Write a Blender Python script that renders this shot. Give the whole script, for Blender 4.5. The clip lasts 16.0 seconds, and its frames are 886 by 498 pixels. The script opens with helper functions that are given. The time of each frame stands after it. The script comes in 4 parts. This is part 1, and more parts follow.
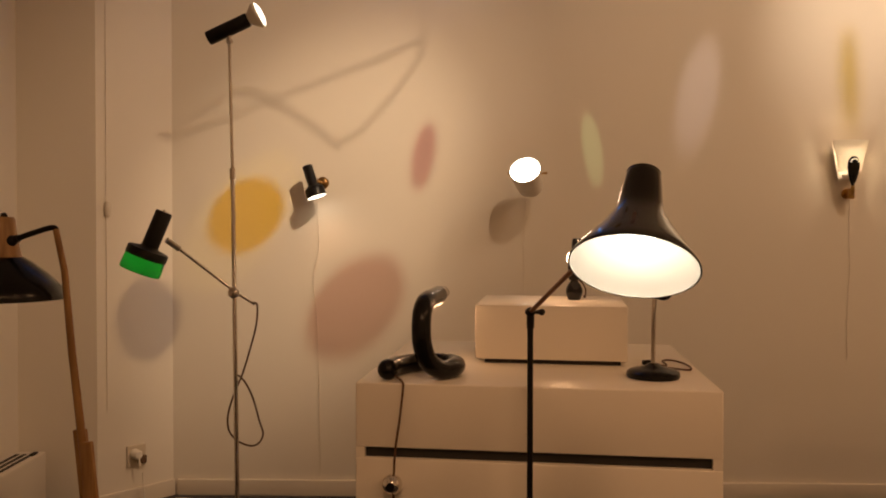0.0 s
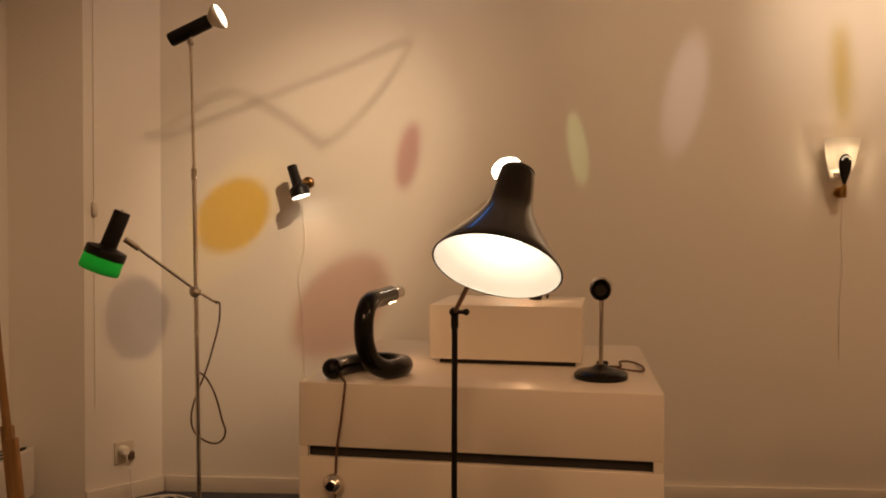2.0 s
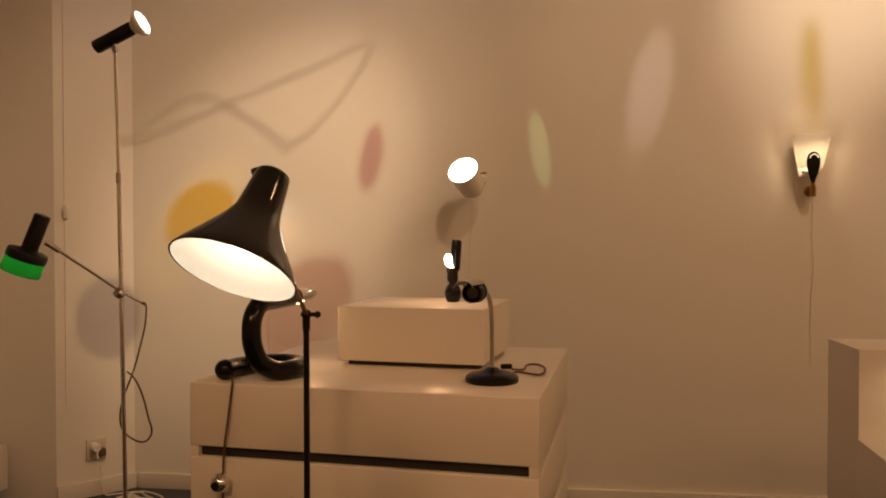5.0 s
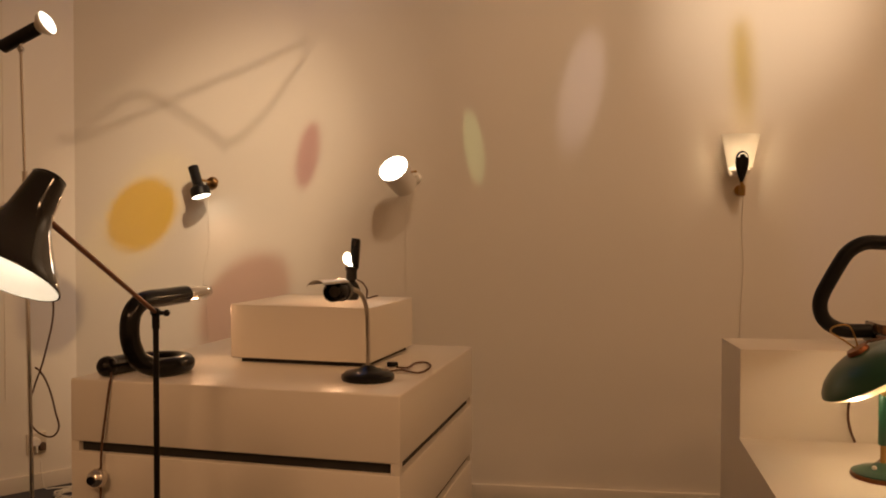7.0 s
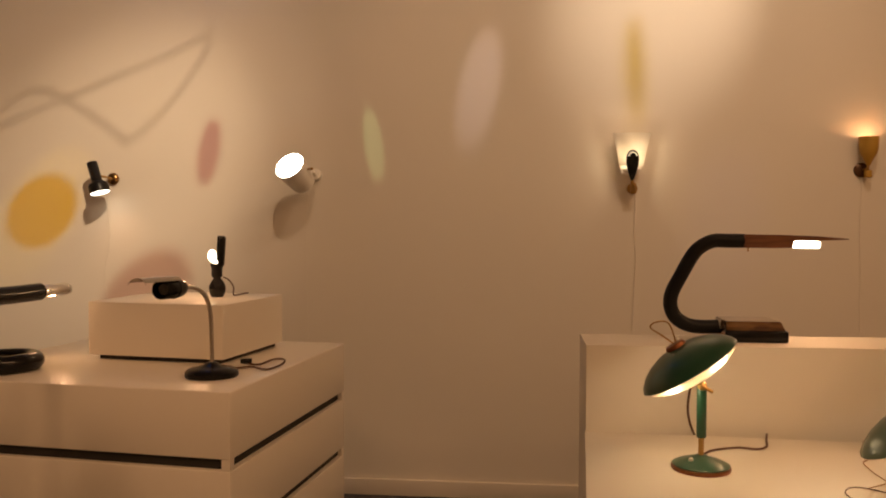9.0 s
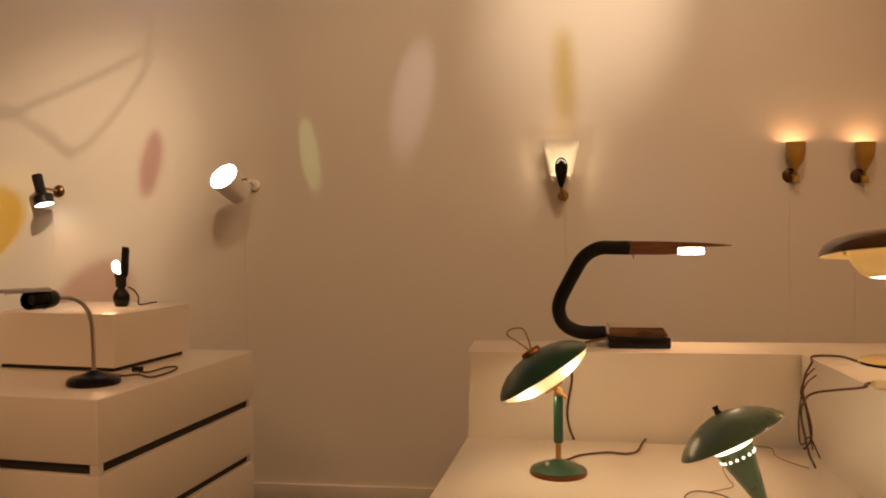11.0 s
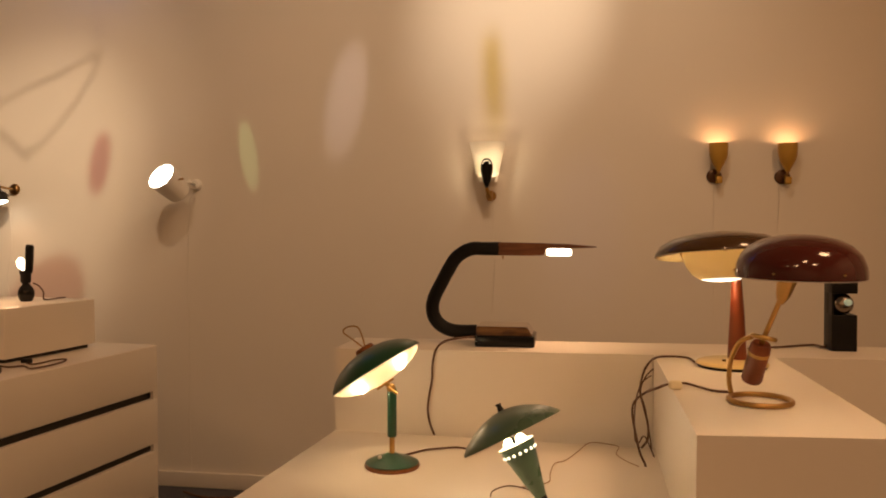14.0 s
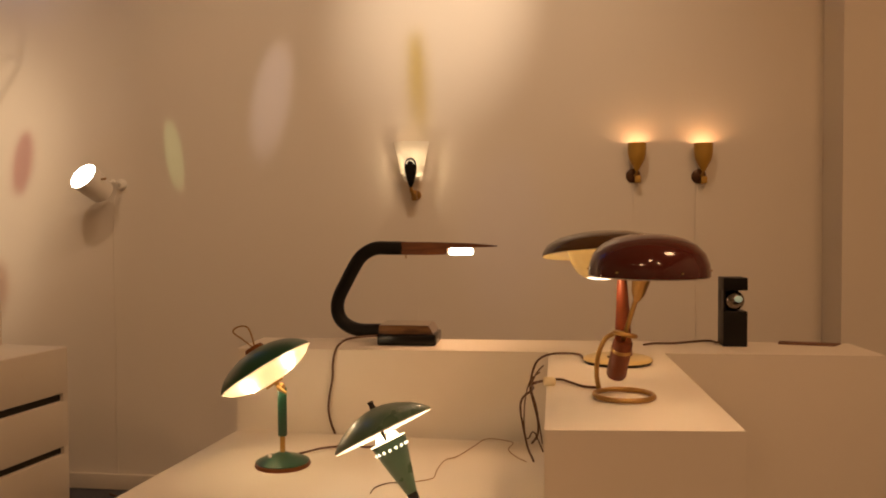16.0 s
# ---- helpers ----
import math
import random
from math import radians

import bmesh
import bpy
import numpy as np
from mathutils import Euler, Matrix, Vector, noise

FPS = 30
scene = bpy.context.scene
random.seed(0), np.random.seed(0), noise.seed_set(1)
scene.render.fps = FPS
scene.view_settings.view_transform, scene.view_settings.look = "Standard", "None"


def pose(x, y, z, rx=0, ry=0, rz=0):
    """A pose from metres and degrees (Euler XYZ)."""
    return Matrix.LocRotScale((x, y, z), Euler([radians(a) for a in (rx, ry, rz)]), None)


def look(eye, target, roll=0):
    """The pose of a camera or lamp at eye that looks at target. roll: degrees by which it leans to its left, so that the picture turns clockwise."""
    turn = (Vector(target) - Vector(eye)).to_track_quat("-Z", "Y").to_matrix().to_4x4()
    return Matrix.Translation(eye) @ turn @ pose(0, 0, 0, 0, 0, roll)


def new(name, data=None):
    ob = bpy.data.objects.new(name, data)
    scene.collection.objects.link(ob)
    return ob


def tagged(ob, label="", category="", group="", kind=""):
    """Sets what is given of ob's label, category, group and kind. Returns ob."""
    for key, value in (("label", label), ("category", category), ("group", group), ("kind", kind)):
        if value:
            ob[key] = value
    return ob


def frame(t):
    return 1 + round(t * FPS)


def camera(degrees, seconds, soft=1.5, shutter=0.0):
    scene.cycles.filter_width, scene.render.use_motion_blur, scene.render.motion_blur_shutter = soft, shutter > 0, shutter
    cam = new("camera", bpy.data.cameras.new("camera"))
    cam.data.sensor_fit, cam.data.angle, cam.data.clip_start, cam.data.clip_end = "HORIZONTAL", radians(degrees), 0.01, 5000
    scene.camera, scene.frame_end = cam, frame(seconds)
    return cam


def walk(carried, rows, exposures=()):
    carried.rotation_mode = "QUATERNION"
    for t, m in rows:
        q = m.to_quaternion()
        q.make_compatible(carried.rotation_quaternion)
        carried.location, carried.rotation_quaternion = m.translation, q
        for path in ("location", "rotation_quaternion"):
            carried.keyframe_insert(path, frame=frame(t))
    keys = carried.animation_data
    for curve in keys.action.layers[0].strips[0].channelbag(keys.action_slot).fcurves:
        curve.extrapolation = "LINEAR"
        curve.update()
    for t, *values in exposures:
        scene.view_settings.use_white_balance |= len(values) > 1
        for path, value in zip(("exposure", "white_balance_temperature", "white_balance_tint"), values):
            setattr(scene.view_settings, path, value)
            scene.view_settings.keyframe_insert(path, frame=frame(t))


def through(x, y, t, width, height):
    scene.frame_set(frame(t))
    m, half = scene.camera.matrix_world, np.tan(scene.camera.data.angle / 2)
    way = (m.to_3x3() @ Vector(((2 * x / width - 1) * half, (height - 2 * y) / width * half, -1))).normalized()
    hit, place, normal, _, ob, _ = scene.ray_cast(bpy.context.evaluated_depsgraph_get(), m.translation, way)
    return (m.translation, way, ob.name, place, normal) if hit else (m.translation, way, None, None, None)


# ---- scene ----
cam = camera(58.0, 16.0, soft=1.9)
PATH = [
    (0, (-0.113, 0.201, 1.108), (-0.368, 2.184, 1.073), 0.1),
    (0.5, (-0.065, 0.205, 1.11), (-0.332, 2.187, 1.075), 0.1),
    (1, (-0.013, 0.217, 1.109), (-0.298, 2.197, 1.075), 0.2),
    (1.5, (0.04, 0.225, 1.109), (-0.27, 2.201, 1.074), 0.1),
    (2, (0.087, 0.236, 1.108), (-0.249, 2.207, 1.072), 0.1),
    (2.5, (0.126, 0.242, 1.107), (-0.23, 2.21, 1.071), 0.2),
    (3, (0.174, 0.254, 1.106), (-0.204, 2.218, 1.073), 0.2),
    (3.5, (0.234, 0.267, 1.109), (-0.174, 2.224, 1.073), 0.2),
    (4, (0.3125, 0.283, 1.106), (-0.116, 2.237, 1.076), 0.0),
    (6.5, (0.664, 0.353, 1.122), (0.176, 2.292, 1.076), 0.2),
    (7, (0.75, 0.366, 1.12), (0.271, 2.307, 1.075), 0.1),
    (7.5, (0.818, 0.377, 1.118), (0.357, 2.323, 1.074), 0.1),
    (8, (0.888, 0.385, 1.122), (0.443, 2.335, 1.071), 0.2),
    (8.5, (0.96, 0.396, 1.121), (0.528, 2.348, 1.071), 0.3),
    (9, (1.05, 0.408, 1.127), (0.639, 2.364, 1.071), 0.2),
    (9.5, (1.149, 0.417, 1.127), (0.735, 2.373, 1.079), -0.1),
    (12, (1.547, 0.462, 1.142), (1.041, 2.396, 1.101), -0.2),
    (12.5, (1.633, 0.47, 1.144), (1.088, 2.394, 1.1), -0.2),
    (13, (1.716, 0.476, 1.144), (1.143, 2.392, 1.098), -0.1),
    (13.5, (1.788, 0.483, 1.146), (1.218, 2.4, 1.096), -0.1),
    (14, (1.842, 0.492, 1.146), (1.297, 2.416, 1.096), -0.0),
    (14.5, (1.891, 0.503, 1.147), (1.37, 2.434, 1.093), -0.0),
    (15, (1.939, 0.511, 1.147), (1.444, 2.448, 1.092), -0.0),
    (15.5, (1.983, 0.513, 1.151), (1.504, 2.454, 1.094), -0.1),
    (16, (2.022, 0.519, 1.149), (1.552, 2.463, 1.095), -0.2),
]
walk(cam, [(t, look(eye, target, roll)) for t, eye, target, roll in PATH])

# ---------------------------------------------------------------- light
scene.view_settings.exposure = 0.0
world = bpy.data.worlds.new("night")
world.use_nodes = True
world.node_tree.nodes["Background"].inputs[0].default_value = (0.02, 0.015, 0.01, 1)
world.node_tree.nodes["Background"].inputs[1].default_value = 0.3
scene.world = world

WARM = (1.0, 0.54, 0.265)
WARMER = (1.0, 0.55, 0.24)
BULB = (1.0, 0.80, 0.60)


def lamp(name, kind, where, power, colour=WARM, radius=0.03, target=None, cone=60, blend=0.6):
    data = bpy.data.lights.new(name, kind)
    data.energy, data.color = power, colour
    if kind == "AREA":
        data.shape, data.size = "DISK", radius * 2
    else:
        data.shadow_soft_size = radius
    if kind == "SPOT":
        data.spot_size, data.spot_blend = radians(cone), blend
    ob = new(name, data)
    ob.matrix_world = look(where, target) if target else pose(*where)
    return ob


# the spotlight on the ceiling that shines through the mobile on to the wall
SPOT = Vector((0.66, 1.60, 3.22))
SPOT2 = Vector((1.75, 2.3, 3.22))
SPOTC = (1.0, 0.68, 0.425)
lamp("ceiling_spot_light", "SPOT", SPOT, 185, (1.0, 0.73, 0.475), 0.015, (-1.06, 3.48, 1.27), 27, 1.0)
lamp("ceiling_spot_flood", "SPOT", SPOT, 104, SPOTC, 0.015, (-1.30, 3.46, 1.30), 46, 1.0)
lamp("ceiling_spot_spill", "SPOT", SPOT, 22, SPOTC, 0.016, (-0.75, 3.50, 1.30), 74, 1.0)
# a second ceiling spot that washes the wall above the glass sconce
lamp("ceiling_spot_light", "SPOT", SPOT2, 112, (1.0, 0.76, 0.55), 0.022, (1.23, 3.74, 2.10), 29, 1.0)
lamp("ceiling_spot_spill", "SPOT", SPOT2, 58, (1.0, 0.70, 0.45), 0.02, (1.12, 3.73, 1.98), 92, 1.0)
# narrow coloured spots added in place of light off the mobile's discs
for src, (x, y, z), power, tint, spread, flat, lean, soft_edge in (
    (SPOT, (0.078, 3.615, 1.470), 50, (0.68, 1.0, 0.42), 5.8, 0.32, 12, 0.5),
    (SPOT, (-1.375, 3.453, 1.19), 62, (1.0, 0.60, 0.01), 8.4, 0.8, -45, 0.6),
    (SPOT2, (0.52, 3.66, 1.71), 42, (1.0, 0.84, 0.88), 10.5, 0.42, -8, 0.8),
    (SPOT2, (1.50, 3.77, 1.15), 7, (0.32, 0.48, 1.0), 12, 0.85, 0, 1.0),
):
    beam = lamp("added_patch_beam", "SPOT", src, power, tint, 0.008, (x, y, z), spread, soft_edge)
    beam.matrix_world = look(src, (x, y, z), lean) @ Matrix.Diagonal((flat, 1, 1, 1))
# wide soft spot added behind the camera to brighten the drawer plinth
lamp("plinth_fill_light", "SPOT", (0.15, -1.3, 3.2), 150, WARM, 0.3, (-0.12, 1.96, 0.50), 22, 0.5)
# unseen ceiling lights of the room, added for its general brightness
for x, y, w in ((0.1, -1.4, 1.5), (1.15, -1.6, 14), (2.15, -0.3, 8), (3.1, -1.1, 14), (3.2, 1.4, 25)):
    lamp("room_fill_light", "AREA", (x, y, 3.25), w, WARM, 0.3 if y > 1 else 0.12, (x, y + 0.05, 0))

# ---------------------------------------------------------------- materials


def material(name, colour, rough=0.5, metal=0.0, vary=0.06, scale=6.0, bump=0.0, bump_scale=120.0, coat=0.0, grain=0.03, spec=0.5):
    """A painted, metal or plastic surface with two scales of variation and a fine relief."""
    m = bpy.data.materials.new(name)
    m.use_nodes = True
    n, l = m.node_tree.nodes, m.node_tree.links
    b = n["Principled BSDF"]
    b.inputs["Roughness"].default_value = rough
    b.inputs["Metallic"].default_value = metal
    b.inputs["Coat Weight"].default_value = coat
    b.inputs["Specular IOR Level"].default_value = spec
    at = n.new("ShaderNodeTexCoord")
    big, fine = n.new("ShaderNodeTexNoise"), n.new("ShaderNodeTexNoise")
    big.inputs["Scale"].default_value, big.inputs["Detail"].default_value = scale, 4
    fine.inputs["Scale"].default_value, fine.inputs["Detail"].default_value = bump_scale, 3
    for t in (big, fine):
        l.new(at.outputs["Object"], t.inputs["Vector"])
    mix = n.new("ShaderNodeMix")
    mix.data_type = "RGBA"
    mix.inputs[6].default_value = (*[c * (1 - vary) for c in colour], 1)
    mix.inputs[7].default_value = (*[min(1, c * (1 + vary)) for c in colour], 1)
    add = n.new("ShaderNodeMath")
    add.operation = "MULTIPLY_ADD"
    add.inputs[1].default_value, add.inputs[2].default_value = grain * 8, 0.0
    l.new(fine.outputs["Fac"], add.inputs[0])
    tot = n.new("ShaderNodeMath")
    tot.operation = "ADD"
    l.new(big.outputs["Fac"], tot.inputs[0])
    l.new(add.outputs[0], tot.inputs[1])
    l.new(tot.outputs[0], mix.inputs[0])
    l.new(mix.outputs[2], b.inputs["Base Color"])
    ramp = n.new("ShaderNodeMapRange")
    ramp.inputs[3].default_value, ramp.inputs[4].default_value = max(0.03, rough * 0.8), min(1, rough * 1.2)
    l.new(big.outputs["Fac"], ramp.inputs[0])
    l.new(ramp.outputs[0], b.inputs["Roughness"])
    if bump:
        bp = n.new("ShaderNodeBump")
        bp.inputs["Strength"].default_value, bp.inputs["Distance"].default_value = bump, 0.002
        l.new(fine.outputs["Fac"], bp.inputs["Height"])
        l.new(bp.outputs[0], b.inputs["Normal"])
    return m


def wood(name, dark, light, rough=0.4, stretch=(30, 30, 3), coat=0.2):
    m = material(name, light, rough, coat=coat)
    n, l = m.node_tree.nodes, m.node_tree.links
    at, mp, wv, mix = n.new("ShaderNodeTexCoord"), n.new("ShaderNodeMapping"), n.new("ShaderNodeTexNoise"), n.new("ShaderNodeMix")
    mp.inputs["Scale"].default_value = stretch
    wv.inputs["Scale"].default_value, wv.inputs["Detail"].default_value, wv.inputs["Distortion"].default_value = 2.5, 6, 0.6
    mix.data_type = "RGBA"
    mix.inputs[6].default_value, mix.inputs[7].default_value = (*dark, 1), (*light, 1)
    l.new(at.outputs["Object"], mp.inputs[0])
    l.new(mp.outputs[0], wv.inputs["Vector"])
    sharp = n.new("ShaderNodeMapRange")
    sharp.inputs[1].default_value, sharp.inputs[2].default_value = 0.35, 0.65
    l.new(wv.outputs["Fac"], sharp.inputs[0])
    l.new(sharp.outputs[0], mix.inputs[0])
    l.new(mix.outputs[2], n["Principled BSDF"].inputs["Base Color"])
    return m


def glow(name, colour, strength):
    m = bpy.data.materials.new(name)
    m.use_nodes = True
    b = m.node_tree.nodes["Principled BSDF"]
    b.inputs["Base Color"].default_value = (*[min(c, 0.8) for c in colour], 1)
    b.inputs["Emission Color"].default_value = (*colour, 1)
    b.inputs["Emission Strength"].default_value = strength
    return m


def translucent(name, colour, through=0.6, rough=0.3):
    """Opal glass or acrylic that lets light pass diffusely."""
    m = bpy.data.materials.new(name)
    m.use_nodes = True
    n, l = m.node_tree.nodes, m.node_tree.links
    b = n["Principled BSDF"]
    b.inputs["Base Color"].default_value = (*colour, 1)
    b.inputs["Roughness"].default_value = rough
    t, mix = n.new("ShaderNodeBsdfTranslucent"), n.new("ShaderNodeMixShader")
    t.inputs[0].default_value = (*colour, 1)
    mix.inputs[0].default_value = through
    l.new(b.outputs[0], mix.inputs[1])
    l.new(t.outputs[0], mix.inputs[2])
    l.new(mix.outputs[0], n["Material Output"].inputs["Surface"])
    return m


def frosted(name, colour, rough):
    """Thin frosted glass that shows what glows behind it as soft spots."""
    m = material(name, colour, rough, vary=0.03)
    b = m.node_tree.nodes["Principled BSDF"]
    b.inputs["Transmission Weight"].default_value = 0.75
    b.inputs["IOR"].default_value = 1.25
    return m


def gel(name, colour):
    """Clear coloured acrylic sheet: it tints the light that goes through it."""
    m = bpy.data.materials.new(name)
    m.use_nodes = True
    n, l = m.node_tree.nodes, m.node_tree.links
    t, g, mix = n.new("ShaderNodeBsdfTransparent"), n.new("ShaderNodeBsdfGlossy"), n.new("ShaderNodeMixShader")
    t.inputs[0].default_value = (*colour, 1)
    g.inputs["Roughness"].default_value = 0.1
    mix.inputs[0].default_value = 0.05
    l.new(t.outputs[0], mix.inputs[1])
    l.new(g.outputs[0], mix.inputs[2])
    l.new(mix.outputs[0], n["Material Output"].inputs["Surface"])
    return m


WALL = material("wall_paint", (0.80, 0.742, 0.645), 0.75, vary=0.02, scale=1.3, bump=0.15, bump_scale=260, grain=0.01)
CEIL = material("ceiling_paint", (0.78, 0.75, 0.69), 0.8, vary=0.02, bump=0.1, bump_scale=200)
CARPET = material("grey_carpet", (0.060, 0.060, 0.068), 0.95, vary=0.25, scale=9, bump=0.8, bump_scale=420, grain=0.08)
TRIM = material("baseboard_paint", (0.73, 0.665, 0.565), 0.65, vary=0.04, bump=0.1)
LACQUER = material("white_lacquer", (0.80, 0.74, 0.645), 0.34, vary=0.02, scale=3, bump=0.03, bump_scale=90, coat=0.06, grain=0.01)
MATT = material("white_matt_board", (0.80, 0.74, 0.645), 0.5, vary=0.025, scale=3, bump=0.05, bump_scale=150, grain=0.01)
# near-black for shade in grooves and gaps, and for small dark parts
SLOT = material("recess_shade_and_dark_parts", (0.02, 0.017, 0.014), 0.7)
BLACK = material("black_enamel", (0.005, 0.0045, 0.0045), 0.2, vary=0.1, coat=0.02, bump=0.02, spec=0.25)
GLOSSBLACK = material("gloss_black_enamel", (0.006, 0.0055, 0.0055), 0.13, vary=0.1, coat=0.65, bump=0.01, spec=0.3)
BLACKMAT = material("black_paint", (0.006, 0.005, 0.005), 0.4, vary=0.15, bump=0.08, spec=0.25)
CHROME = material("chrome", (0.75, 0.72, 0.68), 0.14, metal=1.0, vary=0.05)
STEEL = material("worn_steel", (0.55, 0.50, 0.44), 0.3, metal=1.0, vary=0.12)
BRASS = material("aged_brass", (0.42, 0.255, 0.088), 0.34, metal=1.0, vary=0.15, scale=25)
CORD = material("brown_cord", (0.095, 0.042, 0.018), 0.6, vary=0.1)
WCORD = material("white_cord", (0.82, 0.765, 0.67), 0.5, vary=0.05)
WINNER = material("white_reflector_enamel", (0.82, 0.78, 0.70), 0.35, vary=0.03)
GREEN = material("green_enamel", (0.010, 0.062, 0.031), 0.3, vary=0.15, scale=14, coat=0.12, bump=0.03)
GREEN2 = material("pale_green_enamel", (0.070, 0.130, 0.085), 0.28, vary=0.12, scale=14, coat=0.2, bump=0.03)
OXBLOOD = material("oxblood_enamel", (0.072, 0.009, 0.005), 0.12, vary=0.15, scale=10, coat=0.25)
LEATHER = material("red_brown_leather", (0.15, 0.030, 0.006), 0.4, vary=0.25, scale=20, bump=0.3, bump_scale=260)
OCHRE = material("ochre_enamel", (0.46, 0.26, 0.035), 0.4, vary=0.08, scale=20)
CREAM = material("cream_enamel", (0.74, 0.62, 0.36), 0.3, vary=0.05, coat=0.3)
UMBER = material("brown_enamel", (0.070, 0.033, 0.009), 0.16, vary=0.12, coat=0.3)
BEECH = wood("beech_wood", (0.24, 0.115, 0.032), (0.40, 0.215, 0.07), 0.42)
TEAK = wood("dark_teak", (0.085, 0.03, 0.012), (0.17, 0.062, 0.024), 0.36)
HOT = glow("lit_bulb", (1.0, 0.84, 0.58), 8)
HOTTER = glow("lit_reflector_bulb", (1.0, 0.9, 0.74), 9)
OPAL = translucent("opal_glass", (0.95, 0.93, 0.88), 0.45)
COPPER = material("dark_copper", (0.20, 0.075, 0.03), 0.35, metal=0.8, vary=0.2, scale=25)
GREENLENS = translucent("green_acrylic", (0.07, 0.42, 0.14), 0.75, 0.2)
PAPER = material("brown_paper", (0.16, 0.075, 0.04), 0.7, vary=0.1)

# ---------------------------------------------------------------- mesh helpers


def link(name, bm, mat, smooth=40):
    me = bpy.data.meshes.new(name)
    bm.normal_update()
    for f in bm.faces:
        f.smooth = True
    for e in bm.edges:
        if len(e.link_faces) == 2 and e.calc_face_angle(0) > radians(smooth):
            e.smooth = False
    bm.to_mesh(me)
    bm.free()
    me.materials.append(mat)
    return new(name, me)


def part(name, bm, mat, parent, label=""):
    ob = link(name, bm, mat)
    ob.parent = parent
    return tagged(ob, label) if label else ob


def thing(name, m, label, category, group=""):
    ob = new(name)
    ob.empty_display_size = 0.05
    ob.matrix_world = m
    return tagged(ob, label, category, group)


def structure(name, bm, mat, label, category):
    return tagged(link(name, bm, mat), label, category, kind="structure")


def box(x0, x1, y0, y1, z0, z1, bevel=0.0, m=None):
    bm = bmesh.new()
    bmesh.ops.create_cube(bm, size=1, matrix=Matrix.Translation(((x0 + x1) / 2, (y0 + y1) / 2, (z0 + z1) / 2)) @ Matrix.Diagonal((x1 - x0, y1 - y0, z1 - z0, 1)))
    if bevel:
        bmesh.ops.bevel(bm, geom=bm.edges[:], offset=bevel, segments=3, affect="EDGES", profile=0.5)
    if m:
        bmesh.ops.transform(bm, matrix=m, verts=bm.verts)
    return bm


def prism(corners, z0, z1, bevel=0.0):
    """An upright block on a plan of corners."""
    bm = bmesh.new()
    lo, hi = [bm.verts.new((x, y, z0)) for x, y in corners], [bm.verts.new((x, y, z1)) for x, y in corners]
    bm.faces.new(lo[::-1])
    bm.faces.new(hi)
    for a in range(len(lo)):
        b = (a + 1) % len(lo)
        bm.faces.new((lo[a], lo[b], hi[b], hi[a]))
    bmesh.ops.recalc_face_normals(bm, faces=bm.faces)
    if bevel:
        bmesh.ops.bevel(bm, geom=bm.edges[:], offset=bevel, segments=3, affect="EDGES", profile=0.5)
    return bm


def lathe(profile, segs=40, m=None, thick=0.0):
    """A turned shape about z from (radius, height) pairs; thick gives a shell its wall."""
    if thick:
        inner = []
        for i, (r, h) in enumerate(profile):
            a, b = profile[max(i - 1, 0)], profile[min(i + 1, len(profile) - 1)]
            d = Vector((b[0] - a[0], b[1] - a[1])).normalized()
            inner.append((max(r - d.y * thick, 0.0), h + d.x * thick))
        profile = list(profile) + inner[::-1]
        if profile[0][0] > 1e-6:
            profile.append(profile[0])
    bm = bmesh.new()
    rings = []
    for r, h in profile:
        if r < 1e-6:
            rings.append([bm.verts.new((0, 0, h))])
        else:
            rings.append([bm.verts.new((r * math.cos(2 * math.pi * k / segs), r * math.sin(2 * math.pi * k / segs), h)) for k in range(segs)])
    for a, b in zip(rings, rings[1:]):
        for k in range(segs):
            j = (k + 1) % segs
            q = [a[k % len(a)], a[j % len(a)], b[j % len(b)], b[k % len(b)]]
            q = [v for i, v in enumerate(q) if v not in q[:i]]
            if len(q) > 2:
                bm.faces.new(q)
    bmesh.ops.remove_doubles(bm, verts=bm.verts, dist=1e-6)
    bmesh.ops.recalc_face_normals(bm, faces=bm.faces)
    if m:
        bmesh.ops.transform(bm, matrix=m, verts=bm.verts)
    return bm


def smooth_path(points, steps=8, closed=False):
    """A rounded line through the points."""
    p = [Vector(q) for q in points]
    n, out = len(p), []
    for i in range(n if closed else n - 1):
        a, b, c, d = (p[(i + k) % n] if closed else p[min(max(i + k, 0), n - 1)] for k in (-1, 0, 1, 2))
        for s in range(steps):
            t = s / steps
            out.append(0.5 * ((2 * b) + (c - a) * t + (2 * a - 5 * b + 4 * c - d) * t * t + (3 * b - a - 3 * c + d) * t ** 3))
    return out if closed else out + [p[-1]]


def tube(points, radius, segs=14, closed=False, ends=True):
    """A round bar along a line; radius may be a list with one value a point."""
    p = [Vector(q) for q in points]
    n = len(p)
    rad = radius if isinstance(radius, (list, tuple)) else [radius] * n
    bm, rings, up = bmesh.new(), [], None
    for i in range(n):
        a, b = (p[i - 1], p[(i + 1) % n]) if closed else (p[max(i - 1, 0)], p[min(i + 1, n - 1)])
        t = (b - a).normalized()
        if up is None:
            up = t.orthogonal().normalized()
        up = (up - t * up.dot(t)).normalized()
        side = t.cross(up)
        rings.append([bm.verts.new(p[i] + rad[i] * (math.cos(2 * math.pi * k / segs) * up + math.sin(2 * math.pi * k / segs) * side)) for k in range(segs)])
    for i in range(n if closed else n - 1):
        a, b = rings[i], rings[(i + 1) % n]
        for k in range(segs):
            bm.faces.new((a[k], a[(k + 1) % segs], b[(k + 1) % segs], b[k]))
    if ends and not closed:
        bm.faces.new(rings[0][::-1])
        bm.faces.new(rings[-1])
    bmesh.ops.recalc_face_normals(bm, faces=bm.faces)
    return bm


